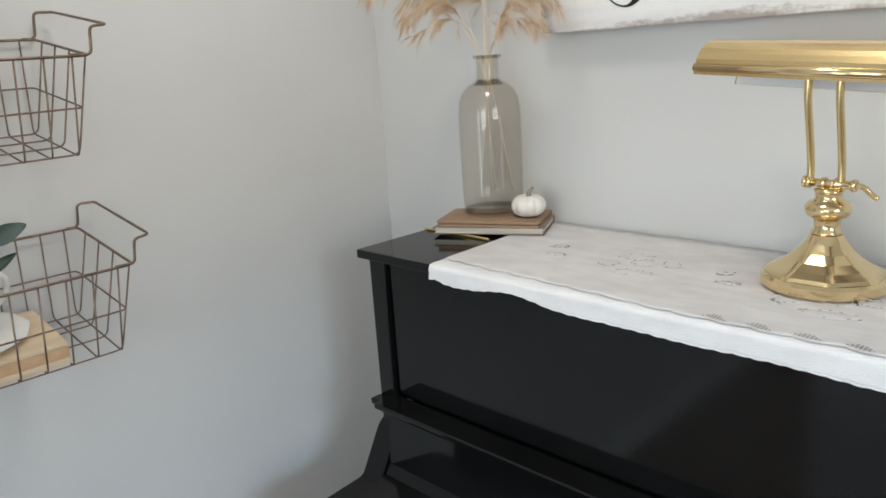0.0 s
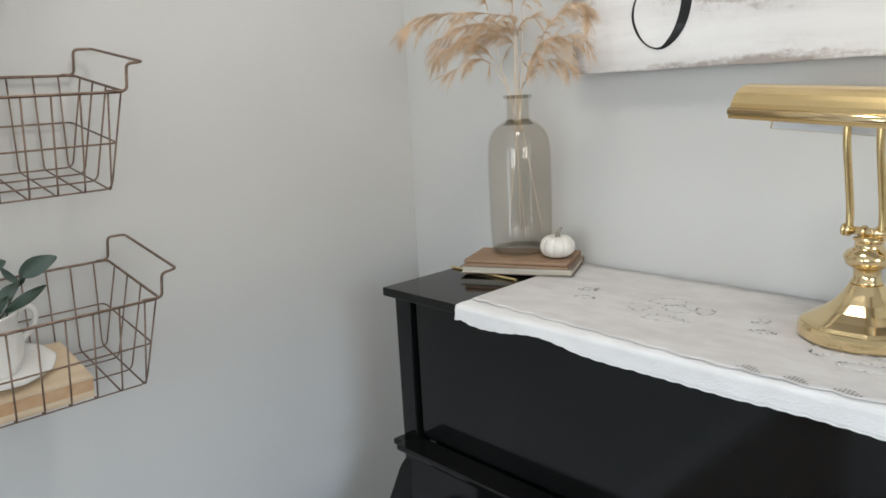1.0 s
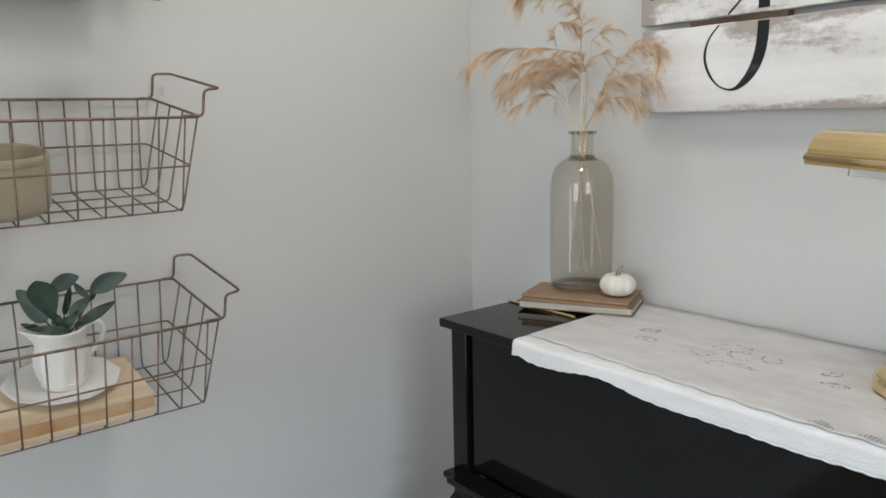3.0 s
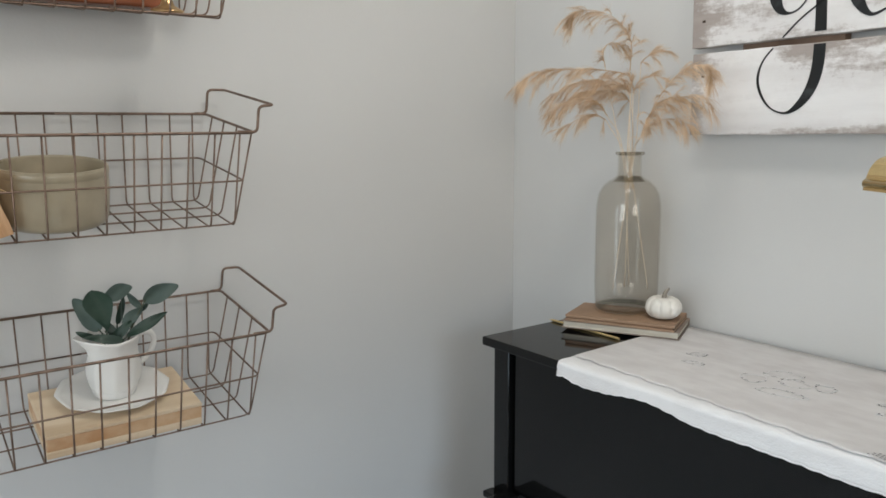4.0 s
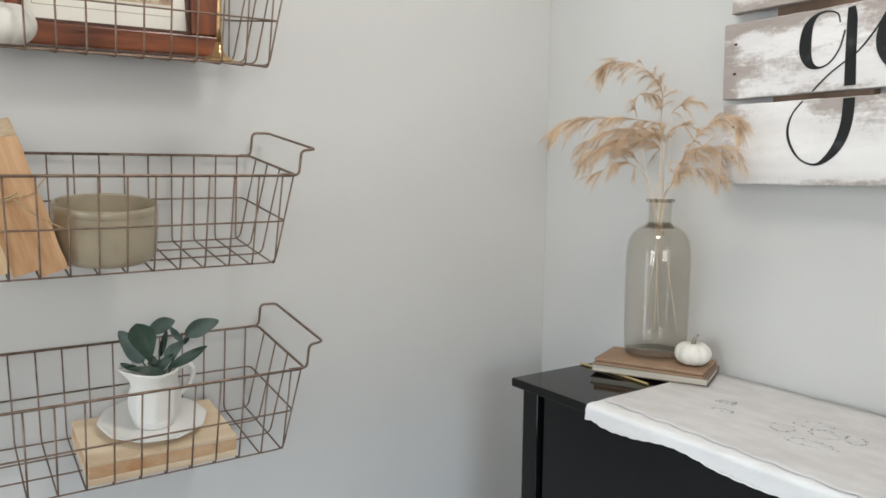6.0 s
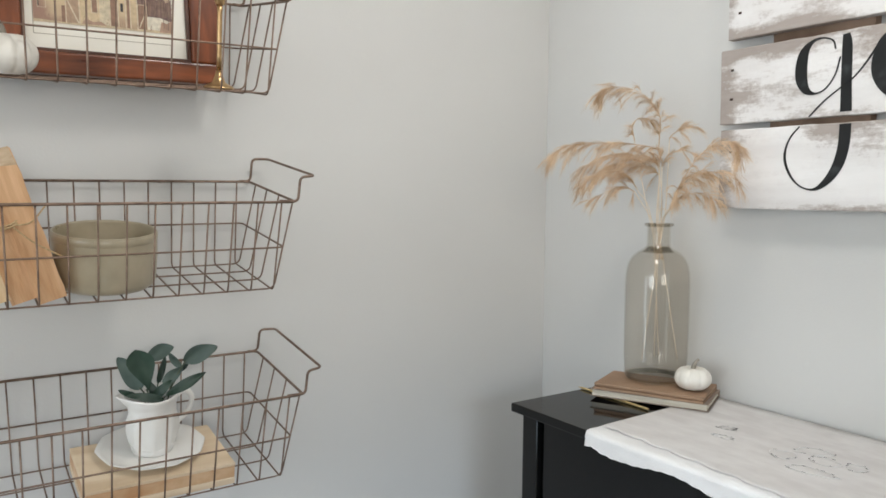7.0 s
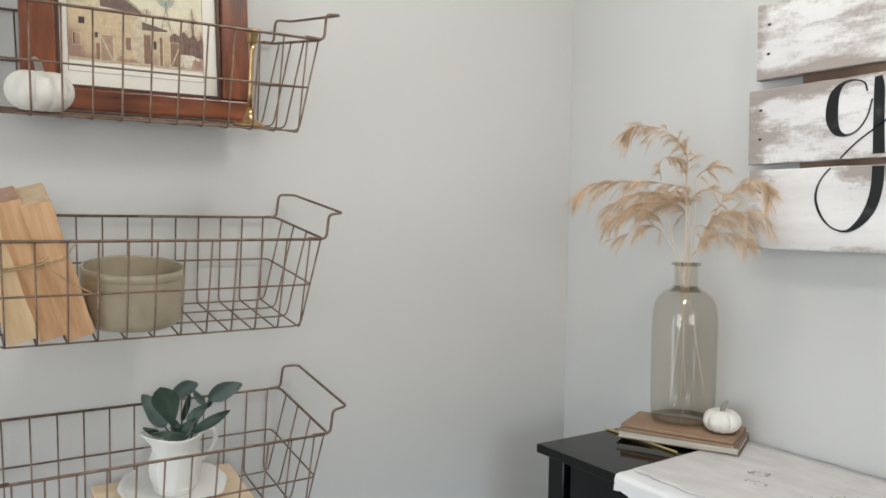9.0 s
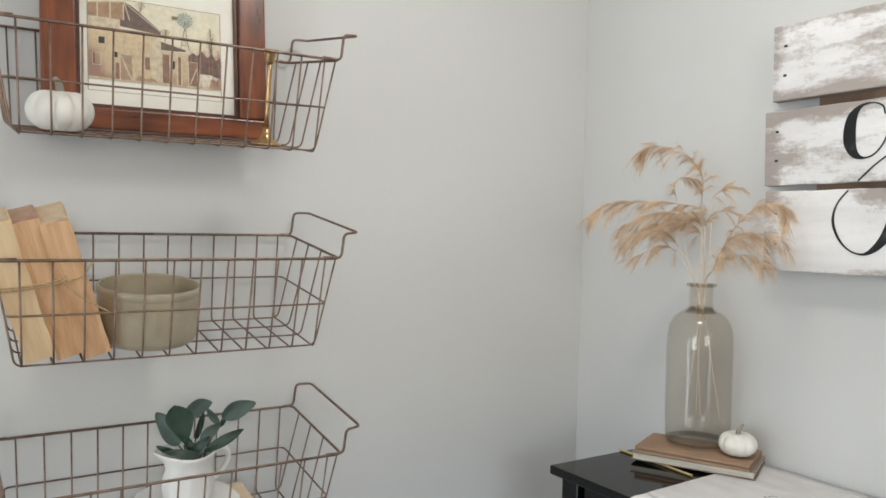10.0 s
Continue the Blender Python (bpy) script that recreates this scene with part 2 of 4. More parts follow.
def smooth_line(pts, n):
    """A Catmull-Rom line through points of any size."""
    p = [np.array(q, float) for q in pts]
    p = [2 * p[0] - p[1]] + p + [2 * p[-1] - p[-2]]
    out = []
    for i in range(1, len(p) - 2):
        for k in range(n):
            t = k / n
            out.append(0.5 * (2 * p[i] + (p[i + 1] - p[i - 1]) * t + (2 * p[i - 1] - 5 * p[i] + 4 * p[i + 1] - p[i + 2]) * t**2 + (3 * p[i] - p[i - 1] - 3 * p[i + 1] + p[i + 2]) * t**3))
    out.append(p[-2])
    return out


def rounded(pts, r, n=4):
    """A polyline with its inner corners rounded."""
    p = [Vector(q) for q in pts]
    out = [p[0]]
    for i in range(1, len(p) - 1):
        a, b = p[i - 1] - p[i], p[i + 1] - p[i]
        d = min(r, a.length * 0.49, b.length * 0.49)
        a, b = p[i] + a.normalized() * d, p[i] + b.normalized() * d
        for k in range(n + 1):
            t = k / n
            out.append(a * (1 - t) ** 2 + p[i] * 2 * t * (1 - t) + b * t**2)
    out.append(p[-1])
    return out


def tube(bm, pts, r, n=8, closed=False, radii=None):
    p = [Vector(q) for q in pts]
    rings, side = [], None
    for i, q in enumerate(p):
        if closed:
            d = p[(i + 1) % len(p)] - p[i - 1]
        else:
            d = p[min(i + 1, len(p) - 1)] - p[max(i - 1, 0)]
        d.normalize()
        if side is None:
            side = d.orthogonal().normalized()
        side = (side - d * side.dot(d)).normalized()
        other = d.cross(side)
        rr = radii[i] if radii else r
        rings.append([bm.verts.new(q + (side * math.cos(a) + other * math.sin(a)) * rr) for a in (2 * math.pi * k / n for k in range(n))])
    m = len(rings)
    for i in range(m if closed else m - 1):
        a, b = rings[i], rings[(i + 1) % m]
        for k in range(n):
            bm.faces.new((a[k], a[(k + 1) % n], b[(k + 1) % n], b[k]))
    if not closed:
        bm.faces.new(list(reversed(rings[0])))
        bm.faces.new(rings[-1])
    return bm


def lathe(bm, profile, n=32, centre=(0, 0, 0), turn=0.0, closed=False):
    """Turns a profile of (radius, height) round the upright axis."""
    c = Vector(centre)
    rings = []
    for r, z in profile:
        if r < 1e-5:
            rings.append([bm.verts.new(c + Vector((0, 0, z)))])
        else:
            rings.append([bm.verts.new(c + Vector((r * math.cos(turn + 2 * math.pi * k / n), r * math.sin(turn + 2 * math.pi * k / n), z))) for k in range(n)])
    m = len(rings)
    for i in range(m if closed else m - 1):
        a, b = rings[i], rings[(i + 1) % m]
        for k in range(n):
            f = [a[k % len(a)], a[(k + 1) % len(a)], b[(k + 1) % len(b)], b[k % len(b)]]
            f = list(dict.fromkeys(f))
            if len(f) > 2:
                bm.faces.new(f)
    bmesh.ops.recalc_face_normals(bm, faces=bm.faces)
    return bm


def extrude_profile(bm, pts, y0, y1):
    """A solid from a closed outline of (x, z), between two y."""
    a = [bm.verts.new((x, y0, z)) for x, z in pts]
    b = [bm.verts.new((x, y1, z)) for x, z in pts]
    n = len(pts)
    bm.faces.new(a)
    bm.faces.new(list(reversed(b)))
    for i in range(n):
        bm.faces.new((a[i], b[i], b[(i + 1) % n], a[(i + 1) % n]))
    bmesh.ops.recalc_face_normals(bm, faces=bm.faces)
    return bm


# ---- the room ----
X0, Y0, H = -3.6, -4.0, 2.5
T = 0.12
Z0 = -0.2
tagged(part("wall_north", boxed(X0 - T, T, 0, T, Z0, H), WALL), "pale grey painted wall behind the hanging wire baskets", "wall", kind="structure")
tagged(part("wall_east", boxed(0, T, Y0 - T, -0.0005, Z0, H), WALL), "pale grey painted wall behind the piano", "wall", kind="structure")
bm = bmesh.new()
SX0, SX1, SZ0, SZ1 = -2.8, -1.3, 1.27, 2.37
for b in ((X0 - T, SX0, Z0, H), (SX1, 0, Z0, H), (SX0, SX1, Z0, SZ0), (SX0, SX1, SZ1, H)):
    box(bm, b[0], b[1], Y0 - T, Y0, b[2], b[3])
tagged(part("wall_south", bm, WALL), "pale grey painted wall with a window opening", "wall", kind="structure")
bm = bmesh.new()
WY0, WY1, WZ0, WZ1 = -2.3, -1.1, 1.0, 2.2
DY0, DY1, DZ1 = -0.75, -0.11, 1.85
for b in ((Y0, WY0, Z0, H), (WY1, DY0, Z0, H), (DY1, -0.0005, Z0, H), (WY0, WY1, Z0, WZ0), (WY0, WY1, WZ1, H), (DY0, DY1, DZ1, H)):
    box(bm, X0 - T, X0, b[0], b[1], b[2], b[3])
tagged(part("wall_west", bm, WALL), "pale grey painted wall with a window and a glazed door", "wall", kind="structure")
tagged(part("ceiling", boxed(X0 - T, T, Y0 - T, T, H + 0.001, H + 0.1), CEIL), "plain white painted ceiling", "ceiling", kind="structure")
tagged(part("floor", boxed(X0 - T, T, Y0 - T, T, Z0 - 0.1, Z0 - 0.001), FLOOR), "dark stained wooden floor", "floor", kind="structure")
tagged(part("baseboard", boxed(X0, -0.002, -0.016, -0.001, Z0 + 0.001, Z0 + 0.12, bevel=0.004), TRIM), "white painted baseboard along the wall", "baseboard", kind="structure")


def window(name, along, fixed, a0, a1, z0, z1):
    w = tagged(new(name), "white framed window with two panes", "window", kind="structure")

    def bit(nm, p0, p1, q0, q1, d0, d1, m):
        if along == "x":
            return part(nm, boxed(p0, p1, fixed + d0, fixed + d1, q0, q1, bevel=0 if m is PANE else 0.004), m, w)
        return part(nm, boxed(fixed + d0, fixed + d1, p0, p1, q0, q1, bevel=0 if m is PANE else 0.004), m, w)

    mid = (a0 + a1) / 2
    for nm, p0, p1, q0, q1 in (("window_frame", a0, a0 + 0.05, z0, z1), ("window_frame", a1 - 0.05, a1, z0, z1), ("window_frame", a0 + 0.05, a1 - 0.05, z0, z0 + 0.05),
                               ("window_frame", a0 + 0.05, a1 - 0.05, z1 - 0.05, z1), ("mullion", mid - 0.035, mid + 0.035, z0 + 0.05, z1 - 0.05)):
        bit(nm, p0, p1, q0, q1, -0.08, -0.03, TRIM)
    for p0, p1 in ((a0 + 0.05, mid - 0.035), (mid + 0.035, a1 - 0.05)):
        bit("pane", p0, p1, z0 + 0.05, z1 - 0.05, -0.06, -0.055, PANE).visible_shadow = False


window("window_1", "x", Y0, SX0, SX1, SZ0, SZ1)
window("window_2", "y", X0, WY0, WY1, WZ0, WZ1)
door = tagged(new("door_1"), "narrow white door glazed down to the floor", "door", kind="structure")
for p0, p1, q0, q1 in ((DY0, DY0 + 0.05, Z0, DZ1), (DY1 - 0.05, DY1, Z0, DZ1), (DY0 + 0.05, DY1 - 0.05, Z0, Z0 + 0.07), (DY0 + 0.05, DY1 - 0.05, DZ1 - 0.05, DZ1)):
    part("door_frame", boxed(X0 - 0.08, X0 - 0.03, p0, p1, q0, q1, bevel=0.004), TRIM, door)
part("pane", boxed(X0 - 0.06, X0 - 0.055, DY0 + 0.05, DY1 - 0.05, Z0 + 0.07, DZ1 - 0.05), PANE, door).visible_shadow = False

# unseen fixture, assumed from shadows under the baskets, placed to brighten the upper corner
fixture = thing("assumed_ceiling_light", pose(-0.68, -0.86, H), "assumed round ceiling light, out of view, with a frosted glass bowl", "lamp")
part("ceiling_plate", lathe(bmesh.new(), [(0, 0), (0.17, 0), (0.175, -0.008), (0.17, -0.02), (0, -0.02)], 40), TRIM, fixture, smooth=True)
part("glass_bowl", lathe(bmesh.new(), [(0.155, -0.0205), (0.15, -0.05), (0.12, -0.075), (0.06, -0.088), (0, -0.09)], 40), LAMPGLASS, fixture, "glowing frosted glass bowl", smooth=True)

# ---- the piano ----
ZT = 1.10
PY0, PY1 = -0.355, -1.80
piano = thing("upright_piano", pose(0, 0, 0), "glossy black lacquered upright piano against the wall", "piano")
part("lid", boxed(-0.385, -0.004, PY1 - 0.022, -0.333, ZT - 0.018, ZT, bevel=0.003), BLACK, piano)
part("case", boxed(-0.355, -0.03, PY1, PY0, Z0 + 0.06, ZT - 0.0185, bevel=0.002), BLACK, piano)
for y0, y1 in ((PY0 - 0.045, PY0), (PY1, PY1 + 0.045)):
    part("stile", boxed(-0.372, -0.3555, y0, y1, 0.66, ZT - 0.019, bevel=0.003), BLACK, piano)
part("upper_panel", boxed(-0.366, -0.3555, PY1 + 0.056, PY0 - 0.056, 0.7975, ZT - 0.02, bevel=0.002), BLACK, piano)
part("ledge", boxed(-0.43, -0.3725, PY1 + 0.05, PY0 - 0.0455, 0.786, 0.797, bevel=0.003), BLACK, piano)
part("ledge_moulding", boxed(-0.40, -0.3725, PY1 - 0.001, PY0 + 0.001, 0.772, 0.785, bevel=0.003), BLACK, piano)
part("fallboard", extrude_profile(bmesh.new(), [(-0.3725, 0.771), (-0.398, 0.771), (-0.404, 0.765), (-0.412, 0.66), (-0.425, 0.64), (-0.59, 0.625), (-0.60, 0.61), (-0.3725, 0.60)], PY1 + 0.06, PY0 - 0.06), BLACK, piano)
ARM = rounded([(-0.356, 0, 0.74), (-0.385, 0, 0.72), (-0.44, 0, 0.622), (-0.60, 0, 0.612), (-0.635, 0, 0.60), (-0.635, 0, 0.53), (-0.356, 0, 0.53)], 0.012)
for y0, y1 in ((PY0 - 0.055, PY0), (PY1, PY1 + 0.055)):
    part("cheek", extrude_profile(bmesh.new(), [(v.x, v.z) for v in ARM], y0, y1), BLACK, piano)
part("key_slip", boxed(-0.63, -0.606, PY1 + 0.056, PY0 - 0.056, 0.56, 0.66, bevel=0.004), BLACK, piano)
part("key_bed", boxed(-0.625, -0.356, PY1 + 0.02, PY0 - 0.02, 0.50, 0.5295, bevel=0.003), BLACK, piano)
part("lower_panel", boxed(-0.372, -0.3555, PY1 + 0.06, PY0 - 0.06, Z0 + 0.14, 0.495, bevel=0.004), BLACK, piano)
for y in (PY0 - 0.06, PY1 + 0.005):
    part("leg", boxed(-0.615, -0.56, y, y + 0.055, Z0 + 0.05, 0.4995, bevel=0.005), BLACK, piano)
    part("toe_block", boxed(-0.63, -0.356, y - 0.002, y + 0.057, Z0, Z0 + 0.05, bevel=0.006), BLACK, piano)
part("plinth", boxed(-0.37, -0.03, PY1 + 0.06, PY0 - 0.065, Z0, Z0 + 0.0595), BLACK, piano)


# ---- the lace runner ----
def cloth_drop(s):
    """How far the white cloth hangs down over the front, at a distance along the lid."""
    fringe = 0.0013 * abs(math.sin(s * 130 + 0.6 * math.sin(s * 9))) + 0.0012 * noise.noise((s * 40, 0, 0))
    return 0.0255 - 0.011 * math.exp(-((s - 0.21) / 0.07) ** 2) - 0.006 * math.exp(-((s - 0.02) / 0.03) ** 2) + 0.003 * noise.noise((s * 7, 4, 0)) + 0.006 * s + fringe


def runner():
    bm = bmesh.new()
    ys = np.linspace(-0.528, -1.74, 300)
    rows = []
    th = 0.0016
    for y in ys:
        s = -0.528 - y
        drop = cloth_drop(s)
        line = []
        for k in range(22):
            x = -0.008 - 0.367 * k / 21
            line.append((x, 0.0008 * noise.noise((x * 28, y * 30, 3)) + 0.0009 * (noise.noise((x * 10, y * 14, 7)) + 1)))
        pts = [(x, ZT + 0.0012 + dz) for x, dz in line]
        pts += [(-0.3845, ZT - 0.0002 + 0.0010), (-0.3885, ZT - 0.003)]
        wave = 0.0016 * (1 + noise.noise((s * 9, 1, 2)))
        for k in range(1, 7):
            pts.append((-0.3885 - wave * k / 6, ZT - 0.003 - drop * k / 6))
        rows.append([(x, y, z) for x, z in pts])
    # the near end runs a little askew and is scalloped
    n = len(rows[0])
    grid = [[bm.verts.new((x, y - 0.018 * (-x / 0.39) * max(0, 1 - i / 14) + (0.0009 * math.sin(k * 2.1) if i == 0 else 0), z)) for k, (x, y, z) in enumerate(r)] for i, r in enumerate(rows)]
    for i in range(len(grid) - 1):
        for k in range(n - 1):
            bm.faces.new((grid[i][k], grid[i][k + 1], grid[i + 1][k + 1], grid[i + 1][k]))
    bmesh.ops.recalc_face_normals(bm, faces=bm.faces)
    bmesh.ops.solidify(bm, geom=bm.faces[:], thickness=th)
    return bm


cloth = tagged(part("table_runner", runner(), LINEN, smooth=True), "white linen cloth draped over the front of the piano lid", "cloth")


def cloth_hem():
    pts = []
    for s in np.linspace(0.001, 1.21, 320):
        pts.append((-0.3892 - 0.0016 * (1 + noise.noise((s * 9, 1, 2))), -0.528 - s - 0.018 * max(0, 1 - s / 0.056), ZT - 0.0025 - cloth_drop(s)))
    return tube(bmesh.new(), pts, 0.0012, 6)


part("hem", cloth_hem(), LINEN, cloth, smooth=True)


def lace_edge(s):
    """How far to the front the scalloped edge of the lace reaches, at a distance along the lid."""
    wave = abs(math.sin(s * math.pi / 0.060 + 0.4 * math.sin(s * 11))) ** 0.7
    return -0.342 - 0.034 * min(1.0, s / 0.5) - 0.0065 * wave + 0.002 * noise.noise((s * 25, 6, 1))


def lace_sheet():
    bm = bmesh.new()
    rows = []
    for i in range(360):
        s = 0.006 + i * 1.198 / 359
        y = -0.528 - s
        x1 = lace_edge(s)
        row = []
        for k in range(26):
            x = -0.010 + (x1 + 0.010) * (k / 25) ** 0.8
            skew = 0.018 * (-x / 0.39) * max(0, 1 - s / 0.06)
            row.append(bm.verts.new((x, y - skew, ZT + 0.0046 + 0.0004 * noise.noise((x * 22, y * 16, 3)))))
        rows.append(row)
    for a, b in zip(rows, rows[1:]):
        for k in range(25):
            bm.faces.new((a[k], b[k], b[k + 1], a[k + 1]))
    bmesh.ops.recalc_face_normals(bm, faces=bm.faces)
    bmesh.ops.solidify(bm, geom=bm.faces[:], thickness=0.0007)
    return bm


lace = tagged(part("lace_runner", lace_sheet(), LACE, smooth=True), "ecru lace table runner with scalloped edge and cutwork flowers", "table runner")
BLOOMS = ((-0.198, -0.70, 0.55), (-0.205, -0.865, 1.0), (-0.20, -1.02, 0.5), (-0.235, -1.175, 1.0), (-0.205, -1.35, 0.5), (-0.205, -1.52, 1.0))
PETALS = ((-0.012, 0.048, 0.020, 0.020, 0.3), (0.042, 0.028, 0.016, 0.028, 0.5), (0.012, -0.008, 0.017, 0.024, -0.2), (-0.045, -0.018, 0.014, 0.036, 0.15), (0.026, -0.050, 0.015, 0.016, -0.4))


def bloom(cx, cy, s):
    for ox, oy, rx, ry, a in PETALS if s > 0.8 else PETALS[1:4:2]:
        yield cx + ox * s, cy + oy * s, rx * s, ry * s, a


def openings():
    """Flat dark ovals laid on the lace as the dark of cutwork openings, in loops round each embroidered flower and
    along the hem.
    """
    bm = bmesh.new()
    rng = random.Random(11)

    def slit(x, y, a, ln, w):
        d, e = Vector((math.cos(a), math.sin(a), 0)), Vector((-math.sin(a), math.cos(a), 0))
        c = Vector((x, y, ZT + 0.0063))
        bm.faces.new([bm.verts.new(c + d * ln * math.cos(t) + e * w * math.sin(t)) for t in (math.pi * 2 * k / 8 for k in range(8))])

    for cx, cy, s in BLOOMS:
        for px, py, rx, ry, a in bloom(cx, cy, s):
            count = int(9 + 260 * (rx + ry) / 2)
            for k in range(count):
                if rng.random() > 0.62:
                    continue
                t = 2 * math.pi * k / count + rng.uniform(-0.15, 0.15)
                wob = rng.uniform(0.85, 1.2)
                x, y = wob * rx * math.cos(t), wob * ry * math.sin(t)
                slit(px + math.cos(a) * x - math.sin(a) * y, py + math.sin(a) * x + math.cos(a) * y, a + math.atan2(ry * math.cos(t), -rx * math.sin(t)), rng.uniform(0.0019, 0.0046), rng.uniform(0.0008, 0.0015))
    # small nets of dark ovals inside the scallops
    for j in range(11):
        cy = -1.05 - 0.060 * j
        for r in range(3):
            for k in range(7 - 2 * r):
                y = cy - 0.0050 * (k + r) - 0.014
                slit(lace_edge(-0.528 - y) + 0.0045 + 0.0050 * r, y, 1.57, 0.0019, 0.0012)
    return bm


tagged(part("cutwork", openings(), LACEHOLE, lace, "small dark ovals laid on as cutwork holes"), kind="stuff")
for cx, cy, s in BLOOMS:
    for px, py, rx, ry, a in bloom(cx, cy, s):
        pts = []
        for k in range(24):
            t = 2 * math.pi * k / 24
            wob = 1 + 0.12 * math.sin(3 * t + px * 300) + 0.07 * math.sin(7 * t + py * 200)
            x, y = rx * wob * math.cos(t), ry * wob * math.sin(t)
            pts.append((px + math.cos(a) * x - math.sin(a) * y, py + math.sin(a) * x + math.cos(a) * y, ZT + 0.0058))
        part("embroidered_petal", tube(bmesh.new(), pts, 0.0006, 5, closed=True), LACETHREAD, lace, smooth=True)



# ---- on the piano ----
def book(name, corner, ang, ln, wd, th, z, cover, label, cv=0.0022, paper=None):
    b = thing(name, pose(corner[0], corner[1], z, 0, 0, ang), label, "book", "books under the vase")
    part("cover", boxed(-0.003, wd, 0, ln, 0, cv, bevel=0.0008), cover, b)
    part("cover", boxed(-0.003, wd, 0, ln, th - cv, th, bevel=0.0008), cover, b)
    part("spine", boxed(wd, wd + 0.0025, 0, ln, 0, th, bevel=0.001), cover, b)
    part("page_block", boxed(0.0005, wd - 0.0005, 0.004, ln - 0.004, cv + 0.0002, th - cv - 0.0002), paper or PAGES, b)
    return b


book("book", (-0.119, -0.606), 26.5, 0.235, 0.124, 0.0148, ZT + 0.006, DARKCOVER, "cream-edged old book lying flat on the piano lid", 0.0016)
book("book", (-0.128, -0.600), 24.5, 0.218, 0.120, 0.0128, ZT + 0.0210, KRAFT, "brown kraft-covered book lying on another book", 0.0052, KRAFTPAGE)
pencil = thing("pencil", pose(-0.189, -0.338, ZT + 0.0030, 0, 0, -1.8), "thin gold pencil sticking out from under the books", "pencil")
part("barrel", tube(bmesh.new(), [(0, 0, 0), (0, -0.185, 0)], 0.0027, 6), GOLD, pencil)
part("tip", tube(bmesh.new(), [(0, 0.0002, 0), (0, 0.012, 0)], 0.0026, 6, radii=[0.0026, 0.0005]), GOLD, pencil)

ZB = ZT + 0.0341
vase = thing("glass_vase", pose(-0.095, -0.4535, ZB), "smoky grey-brown glass bottle vase standing on the books", "vase")
outer = [(0.0, 0.0), (0.050, 0.0), (0.060, 0.003), (0.0645, 0.010), (0.0668, 0.05), (0.0675, 0.12), (0.0675, 0.19), (0.0665, 0.215), (0.0625, 0.236), (0.054, 0.251), (0.042, 0.261), (0.031, 0.267), (0.0255, 0.272),
         (0.0243, 0.28), (0.0240, 0.30), (0.0245, 0.311), (0.0295, 0.313), (0.0300, 0.3155), (0.0292, 0.318), (0.022, 0.318)]
inner = [(0.0215, 0.311), (0.0212, 0.28), (0.0225, 0.271), (0.029, 0.264), (0.040, 0.258), (0.0518, 0.2485), (0.060, 0.2345), (0.0638, 0.2145), (0.0648, 0.19), (0.0648, 0.05), (0.0625, 0.014), (0.055, 0.0075), (0.0, 0.010)]
VASE_H = 1.0327


def tall(prof):
    return [(r * 0.972, z * VASE_H) for r, z in prof]


part("bottle", lathe(bmesh.new(), tall(outer[:16] + inner), 64), GLASS, vase, smooth=True)
part("lip", lathe(bmesh.new(), tall([(0.0215, 0.3112), (0.0246, 0.3112), (0.0295, 0.313), (0.0302, 0.3155), (0.0292, 0.318), (0.0225, 0.318)]), 64, closed=True), GLASSDARK, vase, "thick rolled glass lip", smooth=True)
part("foot", lathe(bmesh.new(), tall([(0.052, 0.0022), (0.0590, 0.0040), (0.0625, 0.0090), (0.0618, 0.0098), (0.0580, 0.0060), (0.052, 0.0040)]), 64, closed=True), GLASSFOOT, vase, "thick glass bottom", smooth=True)
part("shoulder_ring", lathe(bmesh.new(), tall([(0.0225, 0.2705), (0.0285, 0.2635), (0.0325, 0.2612), (0.0315, 0.2600), (0.0275, 0.2625), (0.0215, 0.2700)]), 64, closed=True), GLASSDARK, vase, "thick glass at the neck", smooth=True)

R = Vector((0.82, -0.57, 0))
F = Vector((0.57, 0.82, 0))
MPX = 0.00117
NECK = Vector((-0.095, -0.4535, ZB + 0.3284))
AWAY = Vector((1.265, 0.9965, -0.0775))


